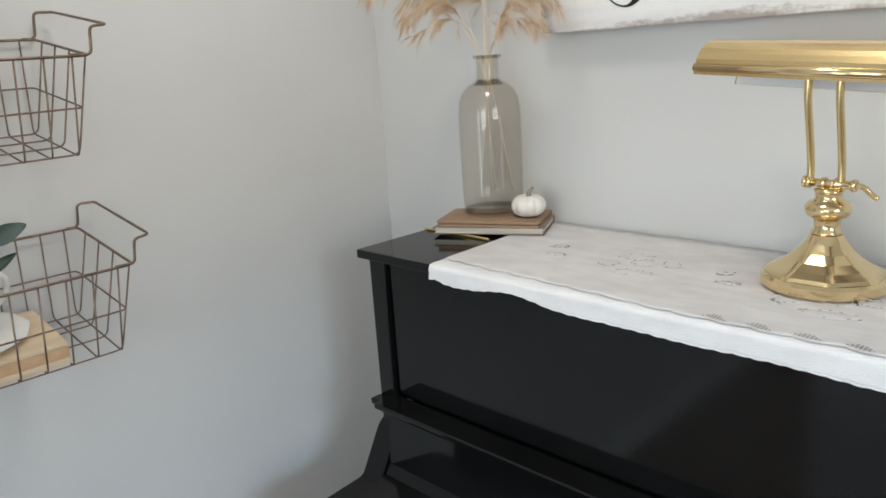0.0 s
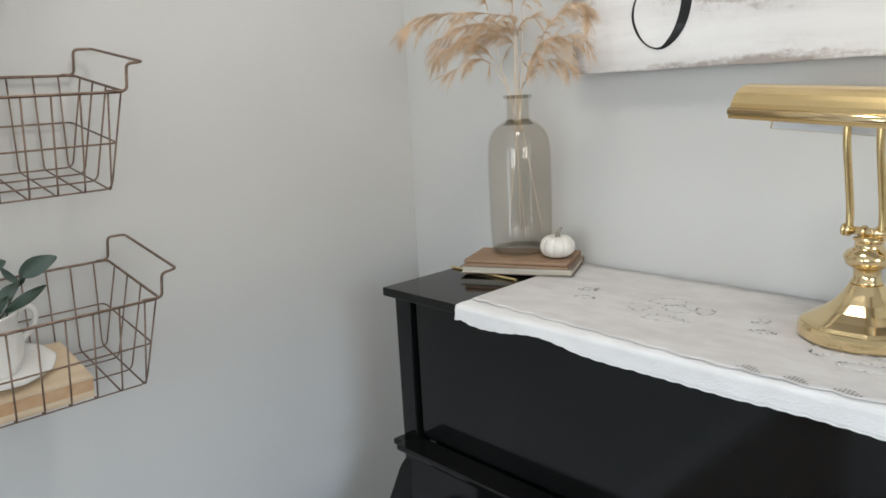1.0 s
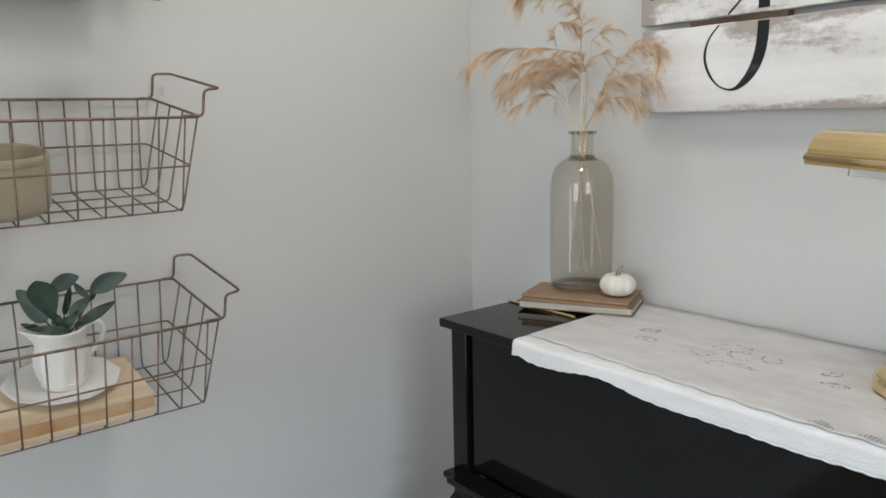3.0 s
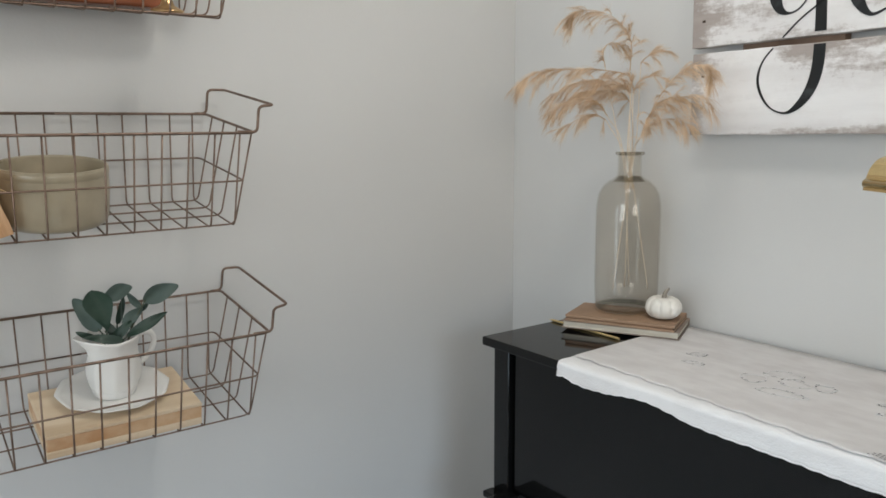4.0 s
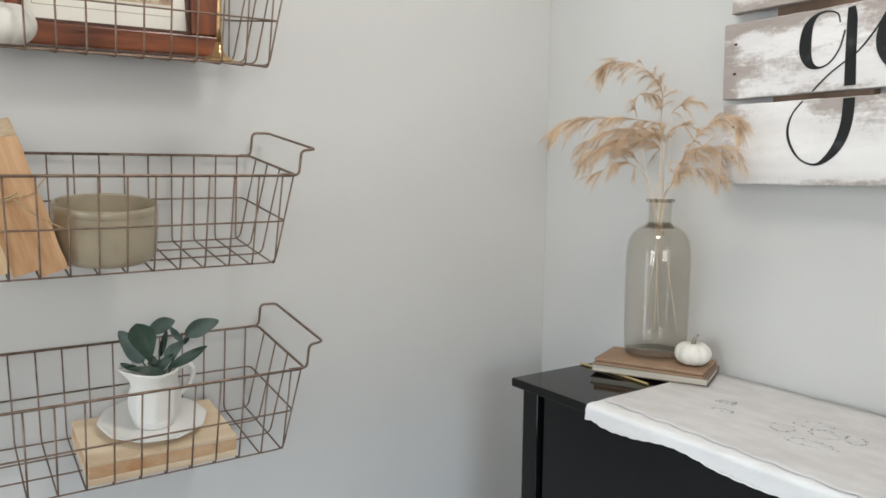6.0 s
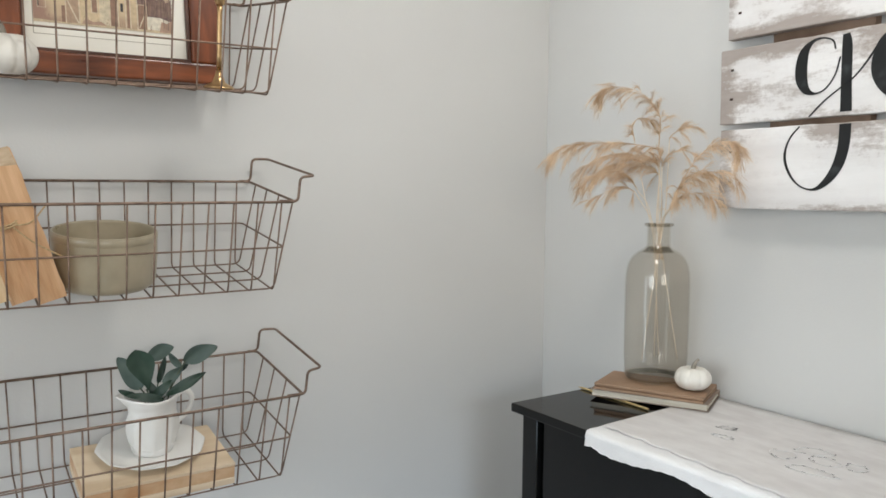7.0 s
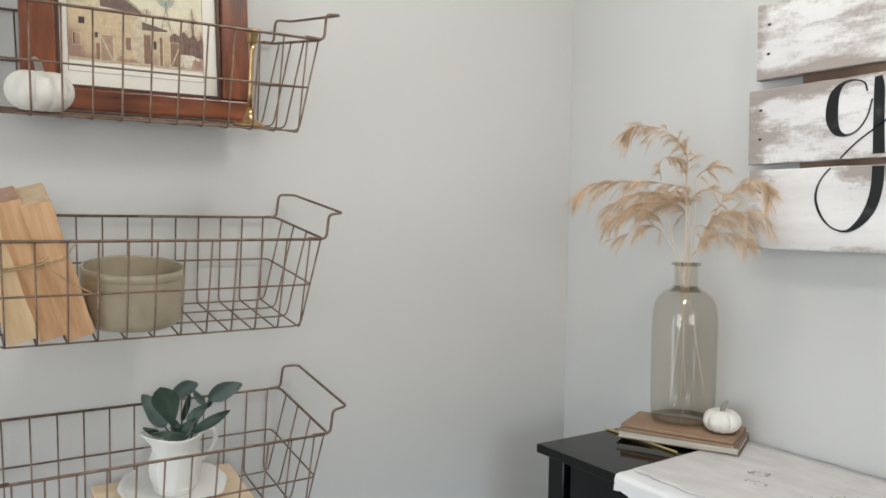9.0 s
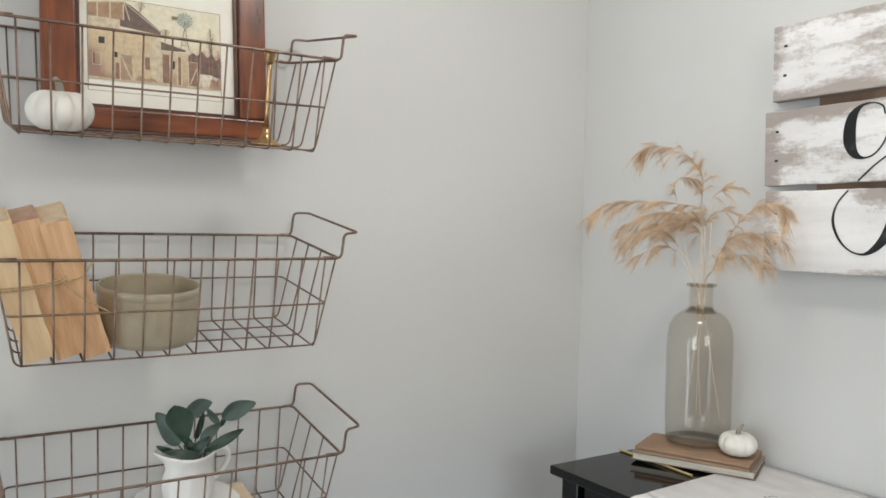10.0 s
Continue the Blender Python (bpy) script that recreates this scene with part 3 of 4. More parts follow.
def plume(name, line, foot, depth, hairs, length, seed, sag=1.0, deep=False):
    """A dried grass stem with a drooping plume of fine strands."""
    g = thing(name, pose(*NECK), "dried tan pampas grass plume standing in the glass vase", "dried grass", "grass stems in the vase")
    rng = random.Random(seed)
    pts = []
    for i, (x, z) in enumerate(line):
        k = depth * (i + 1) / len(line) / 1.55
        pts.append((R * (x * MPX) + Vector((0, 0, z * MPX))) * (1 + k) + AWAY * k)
    low = Vector((foot[0], foot[1], -0.285)) if deep else Vector((foot[0] * 0.35, foot[1] * 0.35, -0.075))
    lip = Vector((foot[0] * -0.16, foot[1] * -0.16, 0.0)) + R * max(-0.014, min(0.014, line[0][0] * MPX * 0.3))
    stem = smooth_line([low, lip, pts[0]], 8)
    part("stem", tube(bmesh.new(), stem, 0.0010, 6), STEM, g, smooth=True)
    axis = smooth_line(pts, 10)
    part("stalk", tube(bmesh.new(), axis, 0.001, 5, radii=[0.0012 * (1 - 0.75 * i / len(axis)) for i in range(len(axis))]), STRAW, g, smooth=True)
    bm = bmesh.new()
    ax = [Vector(a) for a in axis]
    down = Vector((0, 0, -1))
    for tuft in range(max(10, hairs // 11)):
        # side sprays leave the stalk, bend over and carry short silky strands
        u = (0.04 + 0.92 * rng.random()) * (len(ax) - 1.01)
        i = int(u)
        d = (ax[i + 1] - ax[i]).normalized()
        env = math.sin(math.pi * min(1, 0.16 + 0.76 * u / len(ax))) ** 0.6
        reach = length * env * rng.uniform(0.45, 1.25)
        out = (d * rng.uniform(0.7, 1.2) + Vector((rng.gauss(0, 0.34), rng.gauss(0, 0.34), rng.gauss(-0.12, 0.32)))).normalized()
        bend = rng.uniform(0.15, 0.65) * sag
        root = ax[i].lerp(ax[i + 1], u - i)
        for h in range(rng.randint(46, 74)):
            f = rng.random()
            p = root + out * (reach * f) + down * (reach * bend * f * f)
            way = (out + down * (2 * bend * f)).normalized()
            ln = rng.uniform(0.008, 0.034) * (1.15 - 0.5 * f)
            way = (way + Vector((rng.gauss(0, 0.24), rng.gauss(0, 0.24), rng.gauss(-0.08, 0.24)))).normalized()
            w = rng.uniform(0.00010, 0.00027)
            side = way.cross(Vector((rng.gauss(0, 1), rng.gauss(0, 1), rng.gauss(0, 1)))).normalized()
            prev = None
            for k in range(3):
                t = k / 2
                q = p + way * (ln * t) + down * (ln * 0.35 * t * t)
                ww = w * (1 - 0.8 * t)
                cur = (bm.verts.new(q - side * ww), bm.verts.new(q + side * ww))
                if prev:
                    bm.faces.new((prev[0], prev[1], cur[1], cur[0]))
                prev = cur
    part("plume", bm, STRAW, g, smooth=True)


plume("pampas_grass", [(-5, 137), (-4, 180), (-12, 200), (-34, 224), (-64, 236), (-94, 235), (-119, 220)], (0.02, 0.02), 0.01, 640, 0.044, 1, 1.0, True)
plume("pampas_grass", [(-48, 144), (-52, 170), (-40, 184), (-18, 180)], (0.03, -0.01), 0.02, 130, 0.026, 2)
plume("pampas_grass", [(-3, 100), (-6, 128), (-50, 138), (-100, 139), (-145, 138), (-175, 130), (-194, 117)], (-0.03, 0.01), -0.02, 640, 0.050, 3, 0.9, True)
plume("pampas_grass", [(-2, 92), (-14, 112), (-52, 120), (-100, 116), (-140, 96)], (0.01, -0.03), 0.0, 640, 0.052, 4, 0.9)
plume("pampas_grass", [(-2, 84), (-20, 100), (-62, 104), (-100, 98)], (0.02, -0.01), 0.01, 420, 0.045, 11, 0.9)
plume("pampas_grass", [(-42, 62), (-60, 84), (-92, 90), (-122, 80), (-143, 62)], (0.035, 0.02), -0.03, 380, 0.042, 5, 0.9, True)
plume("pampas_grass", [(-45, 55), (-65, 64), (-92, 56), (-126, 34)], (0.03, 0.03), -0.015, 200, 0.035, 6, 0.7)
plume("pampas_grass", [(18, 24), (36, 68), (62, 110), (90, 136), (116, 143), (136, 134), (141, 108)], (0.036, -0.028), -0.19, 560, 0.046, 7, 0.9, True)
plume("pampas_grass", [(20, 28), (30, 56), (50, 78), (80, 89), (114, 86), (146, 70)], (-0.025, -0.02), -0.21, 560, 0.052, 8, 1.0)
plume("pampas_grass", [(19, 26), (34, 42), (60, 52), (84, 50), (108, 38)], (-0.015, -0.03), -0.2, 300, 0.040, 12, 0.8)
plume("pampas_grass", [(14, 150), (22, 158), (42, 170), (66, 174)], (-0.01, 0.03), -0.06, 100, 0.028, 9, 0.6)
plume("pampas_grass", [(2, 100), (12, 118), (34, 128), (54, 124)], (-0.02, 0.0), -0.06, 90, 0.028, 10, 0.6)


def pumpkin(name, m, r, h, lobes, label, stem_h, lean, group):
    p = thing(name, m, label, "pumpkin", group)
    bm = bmesh.new()
    nu, nv = lobes * 10, 18
    rings = []
    for j in range(nv + 1):
        a = math.pi * j / nv
        ring = []
        for k in range(nu):
            t = 2 * math.pi * k / nu
            groove = abs(math.sin(lobes * t / 2)) ** 0.55
            rr = r * math.sin(a) ** 0.78 * (0.90 + 0.10 * groove)
            z = h * 0.5 * (1 - math.cos(a))
            dip = h * 0.13 * math.exp(-((rr / (r * 0.34)) ** 2))
            z = z + dip if j < nv / 2 else z - dip
            ring.append(bm.verts.new((rr * math.cos(t), rr * math.sin(t), z - h * 0.02)))
        rings.append(ring)
    for j in range(nv):
        for k in range(nu):
            bm.faces.new((rings[j][k], rings[j][(k + 1) % nu], rings[j + 1][(k + 1) % nu], rings[j + 1][k]))
    bmesh.ops.remove_doubles(bm, verts=bm.verts, dist=1e-5)
    bmesh.ops.recalc_face_normals(bm, faces=bm.faces)
    part("body", bm, WHITEPUMP, p, smooth=True)
    pts = smooth_line([(0, 0, h * 0.80), (lean * 0.15, 0, h * 0.88 + stem_h * 0.35), (lean * 0.5, 0, h * 0.88 + stem_h * 0.75), (lean, 0.002, h * 0.88 + stem_h)], 4)
    part("stem", tube(bmesh.new(), pts, 0.003, 7, radii=[r * (0.15 - 0.085 * i / len(pts)) for i in range(len(pts))]), PSTEM, p, smooth=True)


pumpkin("small_pumpkin", pose(-0.094, -0.548, ZB, 0, 0, -35), 0.036, 0.048, 9, "small white pumpkin with a grey stem on the books", 0.018, 0.011, "white pumpkins")

# ---- the lamp ----
lamp = thing("piano_lamp", pose(-0.158, -1.145, ZT + 0.0062, 0, 0, -8), "polished brass piano lamp with a long half-round shade", "lamp")
def eight_sided(profile, turn, soft):
    bm = lathe(bmesh.new(), profile, 8, turn=turn)
    ribs = [e for e in bm.edges if abs(e.verts[0].co.z - e.verts[1].co.z) > 0.001 and min(v.co.xy.length for v in e.verts) > 0.01]
    bmesh.ops.bevel(bm, geom=ribs, offset=soft, segments=5, clamp_overlap=True, profile=0.5, affect="EDGES")
    return bm


part("base_rim", eight_sided([(0.0, 0.0), (0.088, 0.0), (0.0915, 0.003), (0.0915, 0.016), (0.088, 0.021), (0.0, 0.021)], 0.55, 0.026), BRASS, lamp, "eight-sided rim of the base", smooth=False)
part("base", eight_sided([(0.0845, 0.0212), (0.080, 0.0262), (0.066, 0.0335), (0.052, 0.0425), (0.040, 0.0535), (0.030, 0.0660), (0.0235, 0.078), (0.0, 0.078)], 0.55, 0.0075), BRASS, lamp, "eight-sided sloping base")
part("column", lathe(bmesh.new(), [(0.0, 0.0782), (0.0205, 0.0782), (0.0205, 0.082), (0.0175, 0.085), (0.0175, 0.099), (0.020, 0.101), (0.028, 0.106), (0.0315, 0.114), (0.0315, 0.118), (0.028, 0.124), (0.020, 0.1285), (0.0185, 0.130),
                                   (0.0185, 0.139), (0.0205, 0.140), (0.0205, 0.143), (0.012, 0.146), (0.0, 0.146)], 40), BRASS, lamp, smooth=True)
part("pivot_bar", tube(bmesh.new(), [(0, 0.033, 0.151), (0, -0.033, 0.151)], 0.006, 12), BRASS, lamp, smooth=True)
for y in (0.037, 0.031, 0.010, -0.008, -0.032):
    part("collar", tube(bmesh.new(), [(0, y, 0.151), (0, y - 0.004, 0.151)], 0.009, 14), BRASS, lamp, smooth=True)
part("thumb_screw", tube(bmesh.new(), smooth_line([(0, -0.034, 0.151), (0, -0.046, 0.150), (-0.004, -0.058, 0.143), (-0.006, -0.068, 0.137)], 4), 0.004, 8), BRASS, lamp, smooth=True)
for y in (0.0285, -0.0155):
    part("arm", tube(bmesh.new(), smooth_line([(0, y, 0.151), (-0.001, y, 0.18), (-0.010, y, 0.225), (-0.020, y, 0.27), (-0.022, y, 0.30), (-0.022, y, 0.340)], 6), 0.0053, 14), BRUSHED, lamp, smooth=True)
TILT = radians(12)


def shade_arc(scale, lip):
    """The half-round section of the shade, tipped so that its front lip stands higher than its back."""
    out = []
    for k in range(19):
        a = math.pi * k / 18
        out.append((-0.054 * scale * math.cos(a), 0.048 * scale * math.sin(a) ** 0.8))
    out = [(out[0][0], -lip)] + out + [(out[-1][0], -lip)]
    return [(-0.030 + x * math.cos(TILT) + z * math.sin(TILT), 0.302 - x * math.sin(TILT) + z * math.cos(TILT)) for x, z in out]


L0, L1 = 0.172, -0.176
SAG = pose(0, 0, 0.31) @ pose(0, 0, 0, 3.0, 0, -3.0) @ pose(0, 0, -0.31)
OUT, INN, LIN = shade_arc(1.0, 0.011), shade_arc(0.97, 0.011), shade_arc(0.955, 0.0105)
shade = part("shade", extrude_profile(bmesh.new(), OUT + INN[::-1], L0, L1), BRUSHED, lamp, "half-round brushed brass shade")
shade.matrix_basis = SAG
part("lining", extrude_profile(bmesh.new(), shade_arc(0.969, 0.0105) + LIN[::-1], L0 - 0.003, L1 + 0.003), ENAMEL, shade, "white enamelled inside of the shade")
part("end_cap", extrude_profile(bmesh.new(), INN, L1 - 0.0008, L1 + 0.0012), BRUSHED, shade)
part("bead", tube(bmesh.new(), [(OUT[1][0] + 0.0008, L0, OUT[1][1] - 0.001), (OUT[1][0] + 0.0008, L1, OUT[1][1] - 0.001)], 0.0064, 20), BRASS, shade, "polished rolled bead", smooth=True)
# dark bars let into the top, in place of the darkness of open slots
for y in (0.12, 0.02, -0.10):
    part("vent_slot", boxed(-0.028, -0.016, y - 0.016, y + 0.016, 0.3486, 0.3498, bevel=0.0003), NAIL, shade)

# ---- the painted sign ----
sign = thing("wooden_sign", pose(0, 0, 0), "whitewashed pallet board sign with black script lettering", "sign")
YR = -1.46
for y0, y1 in ((-0.832, -0.648), (-1.37, -1.19)):
    part("batten", boxed(-0.0245, -0.002, y0, y1, 1.52, 1.95, bevel=0.002), BATTEN, sign)
boards = ((-0.566, 1.822, 1.966), (-0.554, 1.660, 1.803), (-0.557, 1.496, 1.648))


def ragged_board(y0, y1, z0, z1, seed):
    bm = bmesh.new()
    rng = random.Random(seed)
    n = 44
    rows = []
    for i in range(n + 1):
        y = y0 + (y1 - y0) * i / n
        a = z0 + 0.0018 * noise.noise((y * 9, seed, 0)) + rng.uniform(-0.0005, 0.0005)
        b = z1 + 0.0018 * noise.noise((y * 9, seed, 5)) + rng.uniform(-0.0005, 0.0005)
        rows.append([(-0.0455 + 0.0008, y, a), (-0.0455, y, a + 0.002), (-0.0455 + 0.0006 * noise.noise((y * 20, seed, 1)), y, (a + b) / 2), (-0.0455, y, b - 0.002), (-0.0447, y, b), (-0.0250, y, b), (-0.0250, y, a)])
    for end in (0, n):
        rows[end] = [(x, y + rng.uniform(-0.0015, 0.0015), z) for x, y, z in rows[end]]
    vs = [[bm.verts.new(p) for p in r] for r in rows]
    m = len(vs[0])
    for i in range(n):
        for k in range(m):
            bm.faces.new((vs[i][k], vs[i][(k + 1) % m], vs[i + 1][(k + 1) % m], vs[i + 1][k]))
    bm.faces.new(vs[0])
    bm.faces.new(vs[-1])
    bmesh.ops.recalc_face_normals(bm, faces=bm.faces)
    return bm


for k, (yl, z0, z1) in enumerate(boards):
    b = part("board", ragged_board(yl, YR + 0.008 * k, z0, z1, k + 3), WHITEWASH[k], sign)
    for y in (yl - 0.024, YR + 0.03):
        for fz in (0.33, 0.72):
            zn = z0 + (z1 - z0) * fz
            part("nail", extrude_profile(bmesh.new(), [(-0.0462, zn + 0.0022), (-0.0466, zn - 0.0018), (-0.0440, zn - 0.0026), (-0.0440, zn + 0.0026)], y - 0.0036, y + 0.0026), NAIL, b)


def stroke(pts, n=10):
    """A painted brush stroke on the boards: (y, z, half width) along its middle, cut where the boards end."""
    bm = bmesh.new()
    line = smooth_line(pts, n)

    def on_board(z):
        return any(a + 0.0015 < z < b - 0.0015 for _, a, b in boards)

    prev = None
    for i, q in enumerate(line):
        d = line[min(i + 1, len(line) - 1)][:2] - line[max(i - 1, 0)][:2]
        d = d / (np.linalg.norm(d) + 1e-9)
        e = np.array((-d[1], d[0])) * max(q[2], 0.0006)
        if not on_board(q[1]):
            prev = None
            continue
        cur = [bm.verts.new((x, q[0] + s * e[0], q[1] + s * e[1])) for x, s in ((-0.0469, -1), (-0.0469, 1), (-0.0456, 1), (-0.0456, -1))]
        if prev:
            for k in range(4):
                bm.faces.new((prev[k], prev[(k + 1) % 4], cur[(k + 1) % 4], cur[k]))
        prev = cur
    bmesh.ops.recalc_face_normals(bm, faces=bm.faces)
    return bm


part("letter_bowl", stroke([(-0.779, 1.774, .0012), (-0.774, 1.789, .0012), (-0.757, 1.796, .0012), (-0.737, 1.792, .003), (-0.722, 1.772, .009), (-0.719, 1.735, .011), (-0.728, 1.710, .007), (-0.745, 1.7015, .002),
                            (-0.764, 1.708, .0012), (-0.780, 1.730, .0012), (-0.788, 1.760, .0012)]), INK, sign, "black brush-painted curve of a script g")
part("letter_tail", stroke([(-0.797, 1.797, .006), (-0.799, 1.775, .0085), (-0.800, 1.720, .0090), (-0.802, 1.650, .0098), (-0.800, 1.605, .0098), (-0.790, 1.571, .0088), (-0.772, 1.546, .006), (-0.750, 1.533, .0022),
                            (-0.724, 1.540, .0012), (-0.704, 1.562, .002), (-0.694, 1.593, .0022), (-0.703, 1.626, .0012), (-0.734, 1.659, .0012), (-0.763, 1.687, .0012), (-0.792, 1.708, .0012), (-0.812, 1.722, .0012), (-0.832, 1.745, .0014), (-0.846, 1.766, .0014)], 12), INK, sign, "black brush-painted tail of a script g")
part("letter_bowl", stroke([(-0.905, 1.770, .0014), (-0.893, 1.788, .0014), (-0.876, 1.792, .003), (-0.858, 1.772, .009), (-0.852, 1.735, .012), (-0.860, 1.705, .009), (-0.880, 1.683, .003), (-0.905, 1.690, .0014)]), INK, sign, "black brush-painted curve of the next letter")


# ---- wire baskets ----
def basket(m, label):
    b = thing("wire_basket", m, label, "basket", "baskets on the wall")
    hb, hm, hr = 0.2315, 0.2450, 0.261
    dep, mid, bot = 0.236, 0.231, 0.2275

    def ring(half, v0, v1, w, r):
        back = (0, -v0, w)
        pts = [back] + [(sx * half, -v, w) for sx, v in ((1, v0), (1, v1), (-1, v1), (-1, v0))] + [back]
        return tube(bmesh.new(), rounded(pts, 0.012, 4), r, 8)

    part("rim", ring(hr, 0.0, dep, 0.0, 0.0024), WIRE, b, smooth=True)
    part("belt", ring(hm, 0.011, mid, -0.082, 0.0016), WIRE, b, smooth=True)
    for k in range(12):
        u = -0.2225 + 0.0411 * k
        top = u * 1.025
        pts = rounded([(top, -dep + 0.001, 0), (u, -bot, -0.161), (u, -0.022, -0.161), (top, -0.001, 0)], 0.012, 4)
        part("wire", tube(bmesh.new(), pts, 0.0015, 6), WIRE, b, smooth=True)
    for v in (0.040, 0.100, 0.160, 0.2245):
        pts = rounded([(hr - 0.001, -v, 0), (hb, -v, -0.1583), (-hb, -v, -0.1583), (-hr + 0.001, -v, 0)], 0.012, 4)
        part("wire", tube(bmesh.new(), pts, 0.0015, 6), WIRE, b, smooth=True)
    for s in (1, -1):
        pts = rounded([(s * (hr - 0.02), 0.0, 0.001), (s * (hr + 0.002), 0.0, 0.001), (s * (hr + 0.004), -0.002, 0.046), (s * (hr + 0.034), -0.008, 0.047), (s * (hr + 0.034), -dep + 0.004, 0.046),
                       (s * (hr + 0.006), -dep, 0.044), (s * (hr + 0.004), -dep, 0.001), (s * (hr - 0.03), -dep, 0.002)], 0.009, 4)
        part("handle", tube(bmesh.new(), pts, 0.0024, 8), WIRE, b, smooth=True)
    for s in (-0.09, 0.09):
        part("wall_hook", tube(bmesh.new(), [(s, 0.012, -0.004), (s, 0.001, -0.001)], 0.0014, 6), WIRE, b)
    return b


BZ = -0.160
TOP = pose(-1.079, -0.013, 1.879, 9, -1.2)
MID = pose(-1.070, -0.013, 1.538, 9, -0.5)
LOW = pose(-1.058, -0.013, 1.193, 9, -0.3)
basket(TOP, "bronze wire basket on the wall holding a framed picture")
basket(MID, "bronze wire basket on the wall holding kindling and a crock")
basket(LOW, "bronze wire basket on the wall holding a potted plant")

# middle basket: crock and kindling
crock = thing("stoneware_crock", MID @ pose(-0.031, -0.132, BZ + 0.0035) @ Matrix.Diagonal((1.075, 1.075, 1.09, 1)), "olive-grey glazed stoneware crock in the wire basket", "crock")
part("pot", lathe(bmesh.new(), [(0, 0), (0.066, 0), (0.071, 0.004), (0.0745, 0.012), (0.0762, 0.05), (0.0758, 0.068), (0.0758, 0.084), (0.0752, 0.0868), (0.0738, 0.0875), (0.0726, 0.0866), (0.0722, 0.084), (0.0720, 0.05), (0.0715, 0.02), (0.064, 0.009), (0, 0.008)], 56), POTTERY, crock, smooth=True)
part("rim_band", lathe(bmesh.new(), [(0.0755, 0.0735), (0.0762, 0.0745), (0.0765, 0.079), (0.0763, 0.0835), (0.0755, 0.0848)], 56, closed=True), POTTERY, crock, smooth=True)


def kindling(x, v, w, t, h, lean, label, m, seed, rise, sawn):
    """A split stick whose sawn end slopes down to the front."""
    k = thing("kindling_stick", MID @ pose(x, -v, BZ + 0.004) @ pose(0, 0, 0, 0, lean, 0), label, "kindling", "bundle of split wood")
    rng = random.Random(seed)
    bm = bmesh.new()
    n = 12
    rows = []
    for i in range(n + 1):
        z = h * i / n
        j = [rng.uniform(-0.0012, 0.0012) for _ in range(6)]
        z2 = [z + (0.0 if i < n else rng.uniform(-0.003, 0.001)) for _ in range(6)]
        rows.append([bm.verts.new((px + dx, py, zz + (rise * py / t if i == n else 0))) for (px, py), dx, zz in zip(((-w / 2, 0), (-w * 0.1, 0.0012), (w / 2, 0.001), (w / 2, t), (0, t * 0.96), (-w / 2, t)), j, z2)])
    for i in range(n):
        for q in range(6):
            bm.faces.new((rows[i][q], rows[i][(q + 1) % 6], rows[i + 1][(q + 1) % 6], rows[i + 1][q]))
    bm.faces.new(rows[0])
    bm.faces.new(rows[-1])
    bmesh.ops.recalc_face_normals(bm, faces=bm.faces)
    part("stick", bm, m, k)
    cap = bmesh.new()
    box(cap, -w / 2 + 0.0015, w / 2 - 0.0015, 0.0015, t - 0.0015, h - 0.004, h + 0.0012)
    for vert in cap.verts:
        vert.co.z += rise * vert.co.y / t
    part("end_grain", cap, sawn, k)
    return k


LEAN = -17
kindling(-0.196, 0.210, 0.042, 0.045, 0.212, LEAN, "pale split pine stick leaning in the wire basket", PALESPLIT, 1, 0.013, ENDPALE)
kindling(-0.157, 0.204, 0.038, 0.046, 0.216, LEAN, "orange split pine stick leaning in the wire basket", SPLIT, 2, 0.014, ENDGRAIN)
kindling(-0.1185, 0.207, 0.040, 0.062, 0.216, LEAN, "thick split pine stick leaning beside the crock", SPLIT, 4, 0.018, ENDPALE)
twine = thing("jute_twine", MID @ pose(-0.194, -0.155, BZ + 0.120) @ pose(0, 0, 0, 0, -10, 0), "tan jute twine tied round the kindling", "twine")
tw = [(-0.072, 0.0, 0.002), (-0.068, -0.056, 0.002), (-0.03, -0.0605, -0.002), (0.012, -0.0565, -0.003), (0.030, -0.050, 0.002), (0.036, -0.01, 0.006), (0.0, 0.042, 0.008), (-0.055, 0.030, 0.006)]
part("loop", tube(bmesh.new(), [Vector(q) for q in smooth_line(tw + [tw[0]], 6)][:-1], 0.0016, 6, closed=True), TWINE, twine, smooth=True)
part("loop", tube(bmesh.new(), [Vector(q) + Vector((0, 0, 0.004)) for q in smooth_line(tw + [tw[0]], 6)][:-1], 0.0016, 6, closed=True), TWINE, twine, smooth=True)
part("loose_end", tube(bmesh.new(), smooth_line([(0.022, -0.055, 0.0), (0.048, -0.052, 0.000), (0.072, -0.040, 0.018)], 6), 0.0014, 6), TWINE, twine, smooth=True)
part("loose_end", tube(bmesh.new(), smooth_line([(0.022, -0.055, 0.0), (0.045, -0.056, -0.03), (0.080, -0.052, -0.062)], 6), 0.0014, 6), TWINE, twine, smooth=True)

# low basket: block, saucer, jug and leaves
block = thing("wooden_block", LOW @ pose(0.025, -0.139, BZ + 0.0035), "pale pine block lying in the wire basket", "block")
part("lower_board", boxed(-0.121, 0.121, -0.082, 0.082, 0, 0.0125, bevel=0.0015), PINE, block)
part("middle_board", boxed(-0.1205, 0.1205, -0.0817, 0.0815, 0.0127, 0.0335, bevel=0.0012), SPLITX, block, "orange-tan layer of the block")
part("upper_board", boxed(-0.121, 0.121, -0.082, 0.082, 0.0337, 0.040, bevel=0.0015), PINE, block)
SAU = LOW @ pose(0.026, -0.125, BZ + 0.0437)
saucer = thing("saucer", SAU, "white ironstone saucer on the pine block", "saucer")
